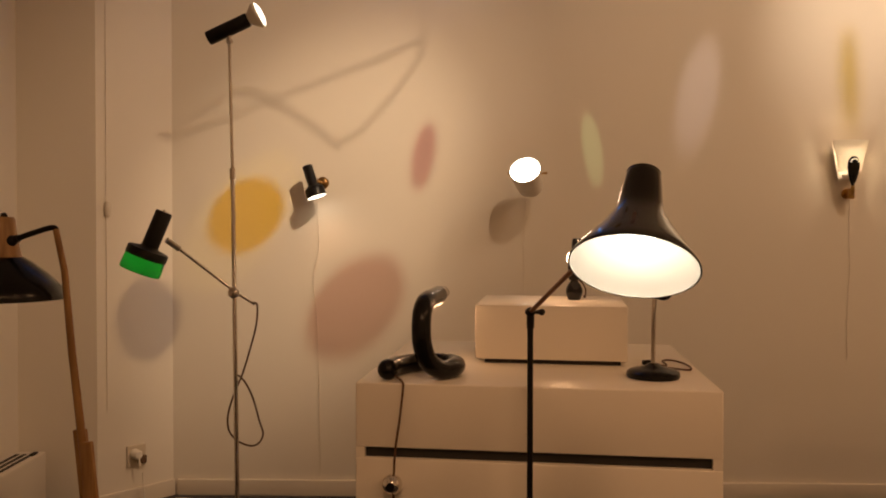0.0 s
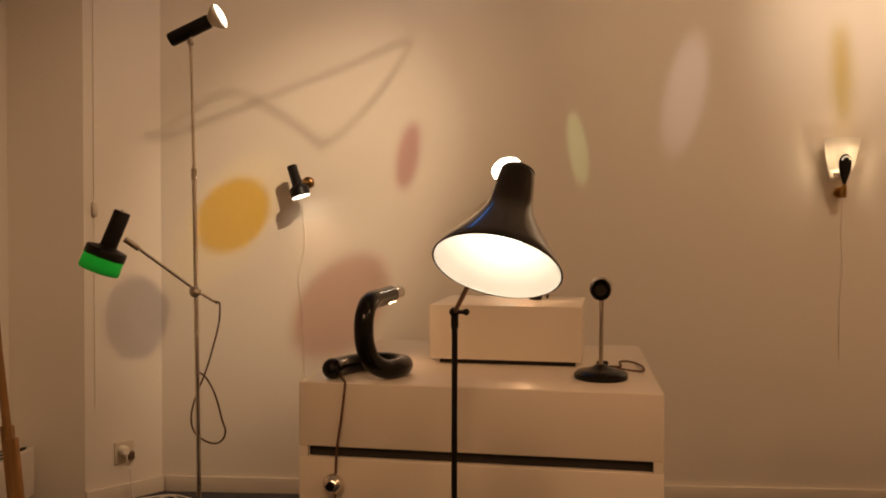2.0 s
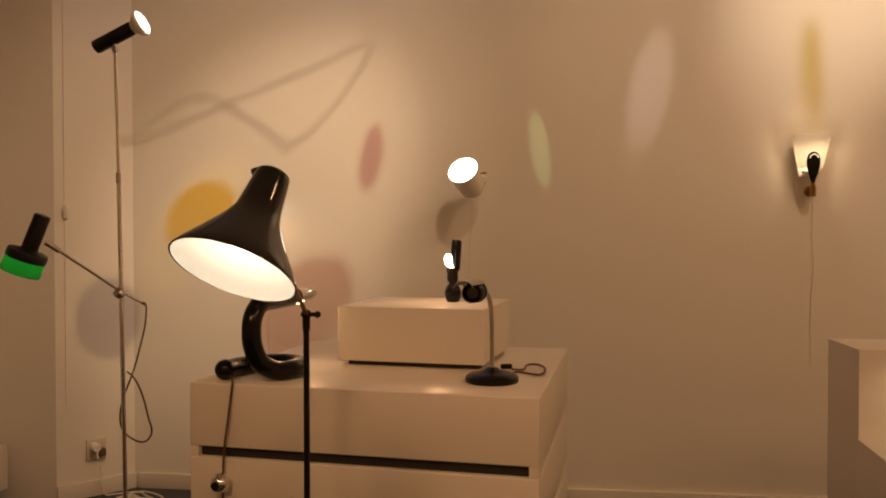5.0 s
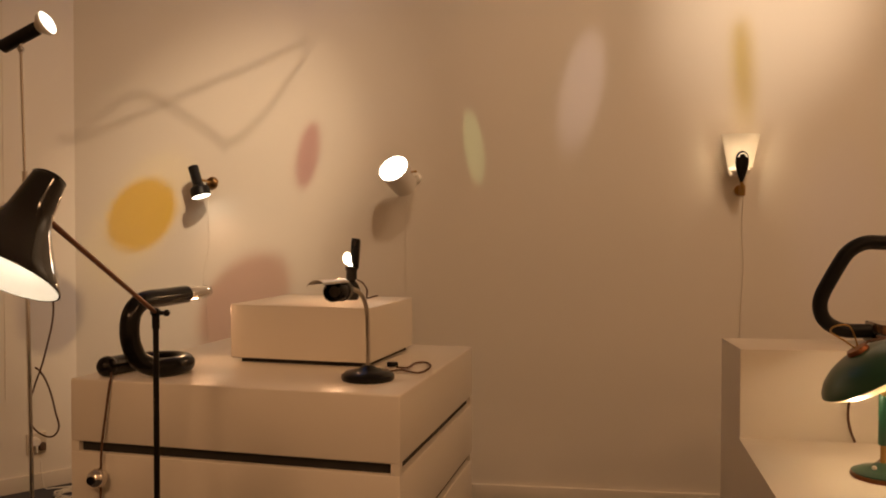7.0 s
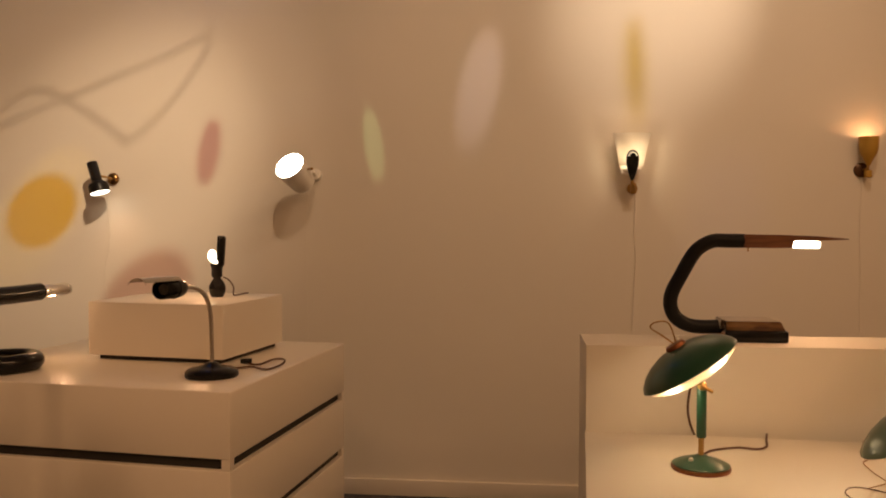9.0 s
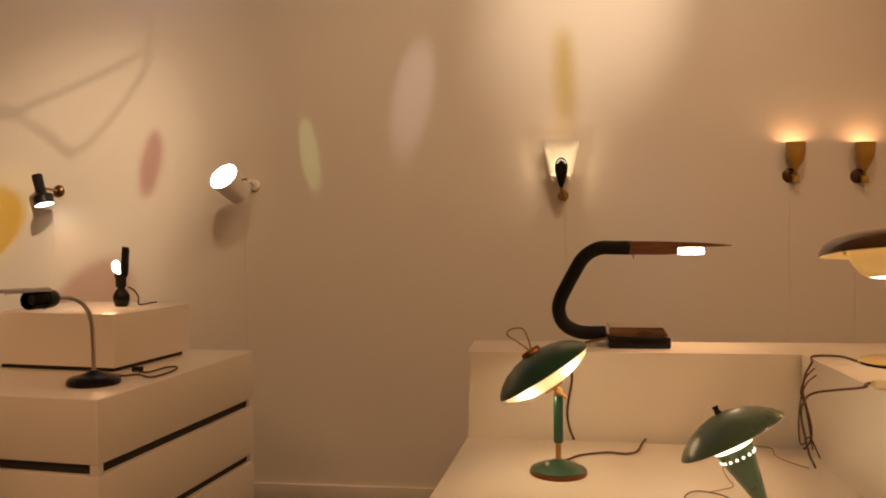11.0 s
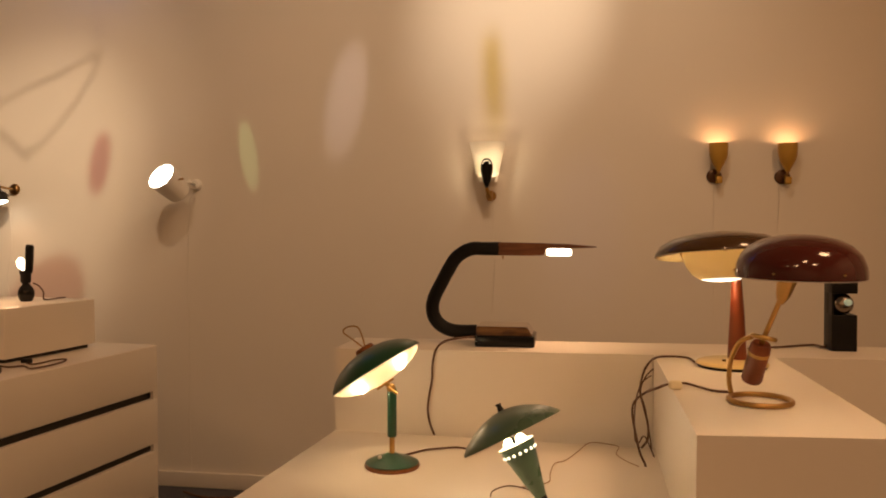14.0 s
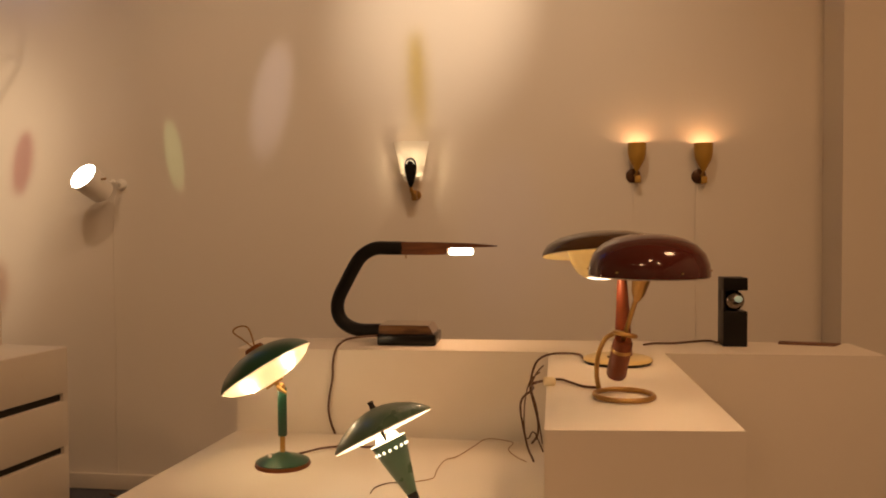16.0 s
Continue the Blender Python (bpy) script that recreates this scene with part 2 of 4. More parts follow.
def along(a, b):
    """A pose at a with its z axis towards b."""
    a, b = Vector(a), Vector(b)
    return Matrix.Translation(a) @ (b - a).to_track_quat("Z", "Y").to_matrix().to_4x4()


def ball(r, m=None, squash=1.0):
    bm = bmesh.new()
    bmesh.ops.create_uvsphere(bm, u_segments=28, v_segments=16, radius=r)
    bmesh.ops.transform(bm, matrix=Matrix.Diagonal((1, 1, squash, 1)), verts=bm.verts)
    if m:
        bmesh.ops.transform(bm, matrix=m, verts=bm.verts)
    return bm


def joined(*parts):
    """One mesh out of several."""
    out = bmesh.new()
    for bm in parts:
        me = bpy.data.meshes.new("x")
        bm.to_mesh(me)
        bm.free()
        out.from_mesh(me)
        bpy.data.meshes.remove(me)
    return out


def cord(name, points, radius, mat, label, steps=8):
    ob = link(name, tube(smooth_path(points, steps), radius, 8), mat)
    return tagged(ob, label, "cord")


# ---------------------------------------------------------------- the room
# the display wall runs at a small angle to the plinths
U = Vector((0.99397, 0.10964, 0))
N = Vector((0.10964, -0.99397, 0))
W0 = Vector((-1.047, 3.49, 0))


def on_wall(s, out, z):
    """A point s metres along the display wall, out in front of it, at a height."""
    return W0 + U * s + N * out + Vector((0, 0, z))


def wall_xy(s, out=0.0):
    p = on_wall(s, out, 0)
    return (p.x, p.y)


HIGH = 3.3
CORNER, PIER = (-1.685, 3.420), (-1.874, 3.157)
RECESS = (-2.19, 3.125)
structure("floor", box(-3.2, 5.2, -3.2, 4.6, -0.12, 0.0), CARPET, "dark grey carpet floor of the lamp showroom", "floor")
structure("ceiling", box(-3.2, 5.2, -3.2, 4.6, HIGH, HIGH + 0.12), CEIL, "plain white ceiling above the showroom", "ceiling")
structure("wall_back", prism([wall_xy(-0.652), wall_xy(3.80), wall_xy(3.80, -0.2), wall_xy(-0.652, -0.2)], 0, HIGH), WALL, "warm white plastered display wall with lamps on it", "wall")
structure("wall_splay", prism([CORNER, PIER, RECESS, (-2.45, 3.125), (-2.45, 3.6), (-1.72, 3.62)], 0, HIGH), WALL, "white angled wall end beside the display wall", "wall")
WD = Vector((0.109, -0.994)).normalized()
WN = Vector((-WD.y, WD.x))


def west(k, o=0.0):
    """A plan point k metres along the side wall from its inner corner, o into the room."""
    p = Vector(RECESS) + WD * k + WN * o
    return (p.x, p.y)


def west_box(k0, k1, z0, z1, o0=-0.24, o1=0.0, bevel=0.0):
    return prism([west(k0, o1), west(k1, o1), west(k1, o0), west(k0, o0)], z0, z1, bevel)


structure("wall_west", west_box(0, 6.25, 0, HIGH), WALL, "plain white side wall behind the low heater", "wall")
structure("wall_pier", prism([wall_xy(3.80, 0.0), wall_xy(3.80, 0.21), wall_xy(6.2, 0.21), wall_xy(6.2, 0.0)], 0, HIGH), WALL, "white projecting wall pier beside the display wall", "wall")
structure("wall_east", box(4.6, 4.8, -3.2, 4.0, 0, HIGH), WALL, "plain white side wall of the room", "wall")
structure("wall_south", box(-2.8, 4.7, -3.2, -3.0, 0, HIGH), WALL, "plain white rear wall of the room", "wall")
structure("baseboard", prism([wall_xy(-0.62, 0), wall_xy(-0.62, 0.014), wall_xy(3.795, 0.014), wall_xy(3.795, 0)], 0, 0.068, 0.003), TRIM, "low white wooden baseboard under the display wall", "baseboard")
d = (Vector(PIER) - Vector(CORNER)).normalized()
o = Vector((-d.y, d.x)) * 0.014
structure("baseboard_2", prism([CORNER, PIER, tuple(Vector(PIER) + o), tuple(Vector(CORNER) + o)], 0, 0.068, 0.003), TRIM, "low white wooden baseboard on the angled wall", "baseboard")

# ---------------------------------------------------------------- plinths


def chest(x0, x1, y0, y1, top):
    """White drawer plinth: a body with a lip over each recessed dark grip groove."""
    ob = thing("drawer_plinth", pose(x0, y0, 0), "large white lacquered plinth with dark recessed drawer grooves", "plinth")
    w, d = x1 - x0, y1 - y0
    # the shade inside the grip grooves is put into the carcass colour
    part("carcass", box(0.016, w - 0.016, 0.016, d - 0.002, 0.0, top - 0.02), SLOT, ob, "body behind the drawer fronts, near-black for the groove shade")
    edges = [(top, top - 0.146), (top - 0.170, top - 0.315), (top - 0.338, top - 0.483), (top - 0.506, top - 0.655)]
    part("top_box", box(0, w, 0, d, edges[0][1], edges[0][0], 0.004), LACQUER, ob)
    for a, b in edges[1:]:
        part("drawer", box(0, w, 0, d, b, a, 0.003), LACQUER, ob)
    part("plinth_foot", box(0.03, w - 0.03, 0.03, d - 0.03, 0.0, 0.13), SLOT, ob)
    # closed ends of the grooves
    for k in range(3):
        z1, z0 = edges[k][1], edges[k + 1][0]
        for xa in (0.0, w - 0.022):
            part("groove_end", box(xa + 0.001, xa + 0.021, 0.001, 0.02, z0 - 0.001, z1 + 0.001), LACQUER, ob)
        part("groove_end", box(w - 0.013, w - 0.001, d - 0.022, d - 0.001, z0 - 0.001, z1 + 0.001), LACQUER, ob)
    return ob


P1TOP = 0.775
chest(-0.538, 0.265, 1.96, 2.70, P1TOP)

# low white box on the drawer plinth; its setback base is coloured as shade
lowbox = thing("display_box", pose(0, 0, P1TOP), "small white display box with a dark shadow gap underneath", "box")
part("body", prism([(-0.294, 2.268), (0.094, 2.262), (0.106, 2.606), (-0.292, 2.61)], 0.012, 0.152, 0.003), LACQUER, lowbox)
part("shadow_gap", prism([(-0.27, 2.284), (0.078, 2.278), (0.09, 2.59), (-0.27, 2.594)], 0.0, 0.014), SLOT, lowbox)

P2TOP, B2TOP = 0.61, 0.83


def slab(ob, plan, top):
    """A closed painted board plinth with slightly eased edges."""
    part("body", prism(plan, 0, top - 0.018), MATT, ob)
    part("top_board", prism(plan, top - 0.018, top), MATT, ob)


low = thing("low_plinth", pose(0, 0, 0), "wide low white plinth carrying two green lamps", "plinth")
slab(low, [(1.034, 1.25), (1.93, 1.33), (1.835, 2.50), (0.99, 2.452)], P2TOP)
high = thing("long_plinth", pose(0, 0, 0), "long raised white plinth behind the low one", "plinth")
slab(high, [(0.992, 2.446), (2.62, 2.672), (2.585, 2.885), (0.968, 2.655)], B2TOP)
side = thing("side_plinth", pose(0, 0, 0), "white plinth carrying two mushroom-shaped table lamps", "plinth")
slab(side, [(1.884, 1.757), (2.188, 1.818), (2.090, 2.590), (1.806, 2.553)], B2TOP + 0.003)

# ---------------------------------------------------------------- lamps


def wpart(name, bm, mat, parent, label=""):
    """A part whose mesh is given in world places."""
    root = parent
    while root.parent:
        root = root.parent
    bmesh.ops.transform(bm, matrix=root.matrix_basis.inverted(), verts=bm.verts)
    return part(name, bm, mat, parent, label)


def rod(a, b, r, segs=16, r2=None):
    return tube([a, b], [r, r if r2 is None else r2], segs)


def ring_at(centre, normal, radius, r, segs=40):
    m = along(centre, Vector(centre) + Vector(normal))
    return tube([m @ Vector((radius * math.cos(2 * math.pi * k / segs), radius * math.sin(2 * math.pi * k / segs), 0)) for k in range(segs)], r, 10, closed=True)


# --- chrome floor lamp with two adjustable spots
fl = thing("floor_lamp", pose(-0.957, 2.32, 0), "chrome pole floor lamp with two black adjustable spots", "floor lamp")
wpart("base", lathe([(0, 0.012), (0.12, 0.012), (0.125, 0.008), (0.125, 0.0), (0, 0)], 40, pose(-0.957, 2.32, 0)), STEEL, fl)
wpart("pole", joined(rod((-0.957, 2.32, 0.01), (-0.969, 2.313, 1.28), 0.0062), rod((-0.969, 2.313, 1.27), (-0.976, 2.31, 1.634), 0.0045)), CHROME, fl, "thin chrome pole")
wpart("pole_sleeve", rod((-0.9695, 2.313, 1.26), (-0.9697, 2.313, 1.29), 0.0075), STEEL, fl)
wpart("pole_joint", joined(ball(0.0095, pose(-0.976, 2.31, 1.638)), rod((-0.976, 2.31, 1.636), (-0.977, 2.31, 1.662), 0.005)), STEEL, fl)
AX = Vector((0.90, 0.10, 0.42)).normalized()
mid = Vector((-0.978, 2.31, 1.672))
m = along(mid - AX * 0.063, mid)
spot_top = wpart("upper_spot", lathe([(0, 0), (0.017, 0), (0.0195, 0.003), (0.0195, 0.120), (0.017, 0.124), (0, 0.124)], 32, m), BLACKMAT, fl, "black cylindrical lamp head")
wpart("reflector_bulb", lathe([(0.013, 0.118), (0.017, 0.126), (0.022, 0.132), (0.031, 0.141), (0.035, 0.148), (0.0355, 0.153), (0.034, 0.157)], 36, m), WINNER, spot_top, "silvered reflector bulb body")
wpart("bulb_face", lathe([(0.034, 0.157), (0.028, 0.1615), (0.017, 0.165), (0, 0.166)], 36, m), glow("upper_bulb_face", (1.0, 0.86, 0.66), 3.2), spot_top, "glowing bulb face")
lamp("upper_spot_light", "SPOT", tuple(m @ Vector((0, 0, 0.175))), 9, WARM, 0.03, tuple(m @ Vector((0, 0, 1.0))), 115, 1.0)

GX = Vector((-0.358, -0.10, -0.918)).normalized()
gt = Vector((-1.088, 2.153, 1.166))
m = along(gt, gt + GX)
head = wpart("lower_spot", lathe([(0, 0), (0.019, 0), (0.0215, 0.003), (0.0215, 0.095), (0.025, 0.099), (0.050, 0.104), (0.0525, 0.108), (0.0525, 0.126)], 36, m, 0.0015), BLACKMAT, fl, "black lamp head with a flared collar")
wpart("green_lens", lathe([(0.0505, 0.126), (0.0525, 0.160), (0.051, 0.166), (0.0, 0.168)], 36, m, 0.002), GREENLENS, head, "glowing green acrylic lens")
wpart("cable_nipple", rod(tuple(m @ Vector((0.006, 0, -0.006))), tuple(m @ Vector((0.006, 0, 0.002))), 0.003), STEEL, head)
lamp("lower_spot_light", "POINT", tuple(m @ Vector((0, 0, 0.127))), 0.20, (1.0, 0.86, 0.5), 0.012)
wpart("arm", joined(rod((-1.072, 2.168, 1.083), (-0.966, 2.318, 0.951), 0.0042), rod((-0.966, 2.318, 0.951), (-0.930, 2.372, 0.912), 0.0042)), CHROME, fl, "thin chrome swing arm")
wpart("arm_socket", rod((-1.083, 2.156, 1.094), (-1.062, 2.183, 1.070), 0.0078), STEEL, fl)
wpart("arm_clamp", joined(ball(0.0155, pose(-0.964, 2.305, 0.948)), rod((-0.964, 2.285, 0.948), (-0.964, 2.33, 0.948), 0.007)), STEEL, fl, "round steel clamp knuckle")
wpart("lamp_cord", tube(smooth_path([(-0.928, 2.360, 0.917), (-0.917, 2.360, 0.909), (-0.920, 2.360, 0.855), (-0.939, 2.360, 0.783), (-0.961, 2.360, 0.715), (-0.987, 2.360, 0.654), (-1.004, 2.360, 0.597), (-1.001, 2.360, 0.553), (-0.976, 2.360, 0.525), (-0.939, 2.360, 0.512), (-0.913, 2.360, 0.521), (-0.901, 2.360, 0.548), (-0.912, 2.360, 0.584), (-0.925, 2.360, 0.632), (-0.941, 2.360, 0.671), (-0.961, 2.360, 0.701), (-0.981, 2.360, 0.715)], 6), 0.0026, 8), CORD, fl, "brown cord hanging in a loop")

# --- wooden floor lamp with a black metal shade
wl = thing("wooden_floor_lamp", pose(-0.87, 1.5, 0), "beech floor lamp with a black enamel shade, switched off", "floor lamp")
K = [(-0.975, 1.520, 1.117), (-0.959, 1.520, 1.043), (-0.946, 1.520, 0.901), (-0.926, 1.520, 0.729)]
wpart("post", tube(K, [0.0055, 0.0060, 0.0068, 0.0075], 14), BEECH, wl, "slender tapering beech post")
lo = Vector(K[3]); lean = (Vector(K[3]) - Vector(K[1])).normalized()
foot = lo + lean * ((lo.z - 0.03) / -lean.z)
for s, up in ((-0.010, 0.03), (0.009, 0.012)):
    o = Vector((s, 0.012 if s < 0 else -0.004, 0))
    a, b = lo - lean * up + o, foot + o
    mm = along(a, b)
    wpart("clamp_board", box(-0.005, 0.005, -0.012, 0.012, 0, (b - a).length, 0.002, mm), BEECH, wl, "flat beech clamping board")
wpart("foot", lathe([(0, 0.03), (0.14, 0.028), (0.15, 0.02), (0.15, 0), (0, 0)], 36, pose(foot.x, foot.y, 0)), BEECH, wl)
hc = Vector([(-1.079, 1.520, 1.021)][0])
wpart("shade", lathe([(0.034, 0.045), (0.048, 0.036), (0.075, 0.014), (0.096, -0.008), (0.102, -0.022), (0.1025, -0.030)], 44, pose(*hc), 0.0015), BLACK, wl, "black enamelled metal shade")
wpart("cap", lathe([(0, 0.118), (0.019, 0.118), (0.0215, 0.114), (0.027, 0.07), (0.033, 0.043), (0, 0.043)], 32, pose(*hc)), BEECH, wl, "turned beech shade cap")
wpart("cap_screw", ball(0.006, pose(hc.x + 0.004, hc.y, hc.z + 0.12)), BLACKMAT, wl)
knee = Vector(K[0])
side_p = hc + Vector((0.022, -0.006, 0.075))
wpart("arm", tube(smooth_path([side_p, side_p.lerp(knee, 0.5) + Vector((0, 0, 0.004)), knee + Vector((-0.004, 0, 0.003)), knee + Vector((0.002, 0, -0.012))], 6), 0.005, 12), BLACKMAT, wl, "bent black metal arm")
wpart("swivel", joined(ball(0.0105, Matrix.Translation(side_p)), rod(tuple(side_p), tuple(side_p + Vector((0.014, 0, 0.005))), 0.007)), BLACKMAT, wl)

# --- black cone-shaded floor lamp
PX, PY = -0.141, 1.704
an = thing("cone_floor_lamp", pose(PX, PY, 0), "black floor lamp with a trumpet-shaped metal shade, lit", "floor lamp")
wpart("base", lathe([(0, 0.02), (0.11, 0.018), (0.13, 0.008), (0.13, 0), (0, 0)], 40, pose(PX, PY, 0)), BLACKMAT, an)
wpart("pole", rod((PX, PY, 0.01), (PX, PY, 0.955), 0.0056), BLACKMAT, an)
RC, NT = Vector((-0.009, 1.176, 1.069)), Vector((0.0125, 1.254, 1.2005))
AD = (NT - RC).normalized()
J = Vector((PX, PY, 0.964))
m = along(RC, NT)
E = m @ Vector((-0.010, 0.018, 0.092))
wpart("arm", rod(J, E, 0.0042), COPPER, an, "slim dark metal arm")
wpart("joint", joined(ball(0.0095, Matrix.Translation(J)), rod(J - Vector((0.010, 0, 0)), J + Vector((0.020, 0.003, 0)), 0.004), ball(0.0065, Matrix.Translation(J + Vector((0.021, 0.003, 0)))), rod(J - Vector((0, 0, 0.03)), J, 0.0072)), BLACKMAT, an, "black thumbscrew joint")
SH = [(0.0785, 0.0), (0.0782, 0.002), (0.071, 0.014), (0.060, 0.030), (0.0485, 0.047), (0.0385, 0.063), (0.0315, 0.076), (0.0285, 0.085), (0.0268, 0.096), (0.0246, 0.116), (0.0226, 0.132), (0.0214, 0.138), (0.0180, 0.1415), (0, 0.142)]
shade = wpart("shade", lathe(SH, 56, m, 0.0009), GLOSSBLACK, an, "glossy black trumpet shade")
wpart("shade_lining", lathe([(r - 0.0022, h) for r, h in SH[:10]] + [(0.0, 0.118)], 56, m), WINNER, shade, "white enamelled shade inside")
wpart("bulb", ball(0.023, m @ pose(0, 0, 0.048), 1.15), glow("cone_lamp_bulb", (1.0, 0.93, 0.80), 4), shade, "lit bulb")
wpart("vent_ring", ring_at(m @ Vector((0, 0, 0.138)), AD, 0.0207, 0.0012), BLACKMAT, shade)
lamp("cone_lamp_light", "POINT", tuple(m @ Vector((0, 0, 0.014))), 0.17, (1.0, 0.84, 0.66), 0.02)

# --- black glazed tube lamp, coiled on the drawer plinth
tb = thing("coiled_tube_lamp", pose(-0.40, 2.06, P1TOP), "glossy black coiled tube table lamp with a bare bulb", "table lamp")
R = 0.0222
T = [(-0.472, 2.005, 0.0225), (-0.466, 2.06, R), (-0.43, 2.118, R), (-0.375, 2.140, R), (-0.330, 2.112, R), (-0.325, 2.062, R), (-0.348, 2.018, 0.0235), (-0.374, 1.990, 0.044), (-0.387, 1.977, 0.082), (-0.390, 1.975, 0.120), (-0.390, 1.984, 0.152), (-0.388, 2.008, 0.174), (-0.386, 2.045, 0.181), (-0.384, 2.10, 0.181), (-0.381, 2.195, 0.182)]
T = [Vector(q) + Vector((0, 0, P1TOP)) for q in T]
wpart("tube", joined(tube(smooth_path(T, 8), R, 24), ball(0.0245, Matrix.Translation(T[0] + Vector((0, 0, 0.001))))), BLACK, tb, "glossy black ceramic tube")
e = T[-1]
wpart("bulb", lathe([(0.014, 0.0), (0.0165, 0.01), (0.0165, 0.092), (0.013, 0.108), (0.004, 0.115), (0, 0.116)], 24, along(e, e + Vector((0.01, 1, 0)))), CHROME, tb, "silvered tubular bulb")
wpart("bulb_window", ball(0.0075, Matrix.Translation(e + Vector((-0.002, 0.092, -0.0095))) @ Matrix.Diagonal((1.0, 1.7, 0.95, 1))), HOT, tb, "glowing underside of the bulb")
lamp("tube_lamp_light", "POINT", tuple(e + Vector((0.0, 0.06, -0.035))), 0.3, WARM, 0.012)
C = [tuple(T[0] + Vector((0.018, -0.010, -0.012)))] + [(-0.432, 1.964, P1TOP + 0.004), (-0.428, 1.953, P1TOP - 0.010), (-0.434, 1.947, 0.70), (-0.446, 1.946, 0.60), (-0.449, 1.946, 0.40), (-0.455, 1.946, 0.10), (-0.47, 1.92, 0.006), (-0.55, 1.90, 0.005)]
wpart("lamp_cord", tube(smooth_path(C, 6), 0.0027, 8), CORD, tb, "dark brown cord over the plinth edge")
sw = wpart("cord_switch", ball(0.0225, pose(-0.449, 1.936, 0.555), 1.0), CHROME, tb, "round chrome cord switch")
wpart("button", rod((-0.449, 1.918, 0.555), (-0.449, 1.911, 0.555), 0.0095), BLACKMAT, sw, "black push button")

# --- black gooseneck desk lamp
dk = thing("gooseneck_lamp", pose(0.138, 2.120, P1TOP), "small black desk lamp with a chrome gooseneck", "desk lamp")
wpart("base", lathe([(0, 0.034), (0.012, 0.033), (0.02, 0.027), (0.038, 0.022), (0.054, 0.018), (0.061, 0.012), (0.062, 0.004), (0.060, 0), (0, 0)], 44, pose(0.138, 2.120, P1TOP)), BLACK, dk, "round black domed base")
wpart("gooseneck", tube(smooth_path([(0.138, 2.121, P1TOP + 0.03), (0.138, 2.120, P1TOP + 0.095), (0.138, 2.113, P1TOP + 0.155), (0.137, 2.088, P1TOP + 0.194), (0.135, 2.045, P1TOP + 0.213), (0.132, 2.0, P1TOP + 0.217)], 8), 0.0052, 12), STEEL, dk, "bent chrome gooseneck stem")
hd = wpart("head", lathe([(0, 0), (0.010, 0.0), (0.018, 0.008), (0.021, 0.02), (0.021, 0.085), (0.0185, 0.088), (0.0165, 0.07), (0, 0.07)], 32, along((0.132, 2.002, P1TOP + 0.217), (0.131, 1.90, P1TOP + 0.218))), BLACK, dk, "black cylindrical lamp head")
vis = lathe([(0.0225, -0.02), (0.0228, 0.12)], 48, along((0.132, 1.95, P1TOP + 0.222), (0.132, 1.80, P1TOP + 0.226)), 0.0016)
bmesh.ops.delete(vis, geom=[v for v in vis.verts if v.co.z < P1TOP + 0.233], context="VERTS")
wpart("visor", vis, material("grey_metal", (0.46, 0.42, 0.37), 0.28, metal=0.9), hd, "grey metal visor")
wpart("head_rib", ring_at((0.132, 1.962, P1TOP + 0.2175), (0, 1, 0), 0.021, 0.0018), BLACKMAT, hd)
wpart("lens", lathe([(0, 0), (0.012, 0.0), (0.012, 0.004), (0, 0.006)], 24, along((0.131, 1.932, P1TOP + 0.218), (0.131, 1.90, P1TOP + 0.218))), material("grey_glass", (0.10, 0.085, 0.07), 0.25), hd)
wpart("lamp_cord", tube(smooth_path([(0.125, 2.216, 0.780), (0.161, 2.209, 0.780), (0.184, 2.232, 0.780), (0.233, 2.205, 0.780), (0.245, 2.249, 0.780), (0.236, 2.316, 0.780), (0.213, 2.356, 0.780), (0.191, 2.340, 0.780), (0.190, 2.268, 0.780), (0.162, 2.269, 0.780)], 6), 0.0026, 8), CORD, dk, "black cord looped on the plinth")
q = Vector([(0.146, 2.284, 0.784)][0])
wpart("cord_switch", box(-0.014, 0.014, -0.007, 0.007, -0.006, 0.006, 0.003, Matrix.Translation(q) @ pose(0, 0, 0, 0, 0, 20)), BLACKMAT, dk, "small black cord switch")

# --- little black lamp with a bare bulb and half-round reflector
BX = P1TOP + 0.152
bo = thing("reflector_lamp", pose(-0.036, 2.475, BX), "tiny black table lamp with a half-round reflector, lit", "table lamp")
wpart("foot", lathe([(0, 0.060), (0.008, 0.060), (0.010, 0.052), (0.017, 0.044), (0.0225, 0.032), (0.0235, 0.022), (0.021, 0.010), (0.016, 0.0), (0, 0)], 32, pose(-0.033, 2.475, BX)), BLACK, bo, "round black foot")
wpart("socket", joined(lathe([(0, 0.056), (0.0135, 0.056), (0.0150, 0.060), (0.0150, 0.082), (0.0175, 0.085), (0.0175, 0.094), (0, 0.095)], 28, pose(-0.034, 2.475, BX)), ball(0.0105, pose(-0.034, 2.475, BX + 0.056))), BLACKMAT, bo)
rf = lathe([(0.0185, 0.090), (0.0185, 0.166), (0.015, 0.172)], 40, pose(0, 0, 0, 0, 0, 35), 0.0018)
bmesh.ops.delete(rf, geom=[v for v in rf.verts if v.co.x * -0.80 + v.co.y * -0.60 > 0.0045], context="VERTS")
bmesh.ops.transform(rf, matrix=pose(-0.038, 2.475, BX, 0, 4, 0), verts=rf.verts)
wpart("reflector", rf, BLACK, bo, "curved black reflector")
wpart("bulb", joined(ball(0.0112, pose(-0.044, 2.467, BX + 0.116), 1.55), rod((-0.034, 2.473, BX + 0.09), (-0.040, 2.469, BX + 0.105), 0.006)), HOT, bo, "lit candle bulb")
lamp("reflector_lamp_light", "POINT", (-0.058, 2.444, BX + 0.120), 0.7, WARM, 0.012)
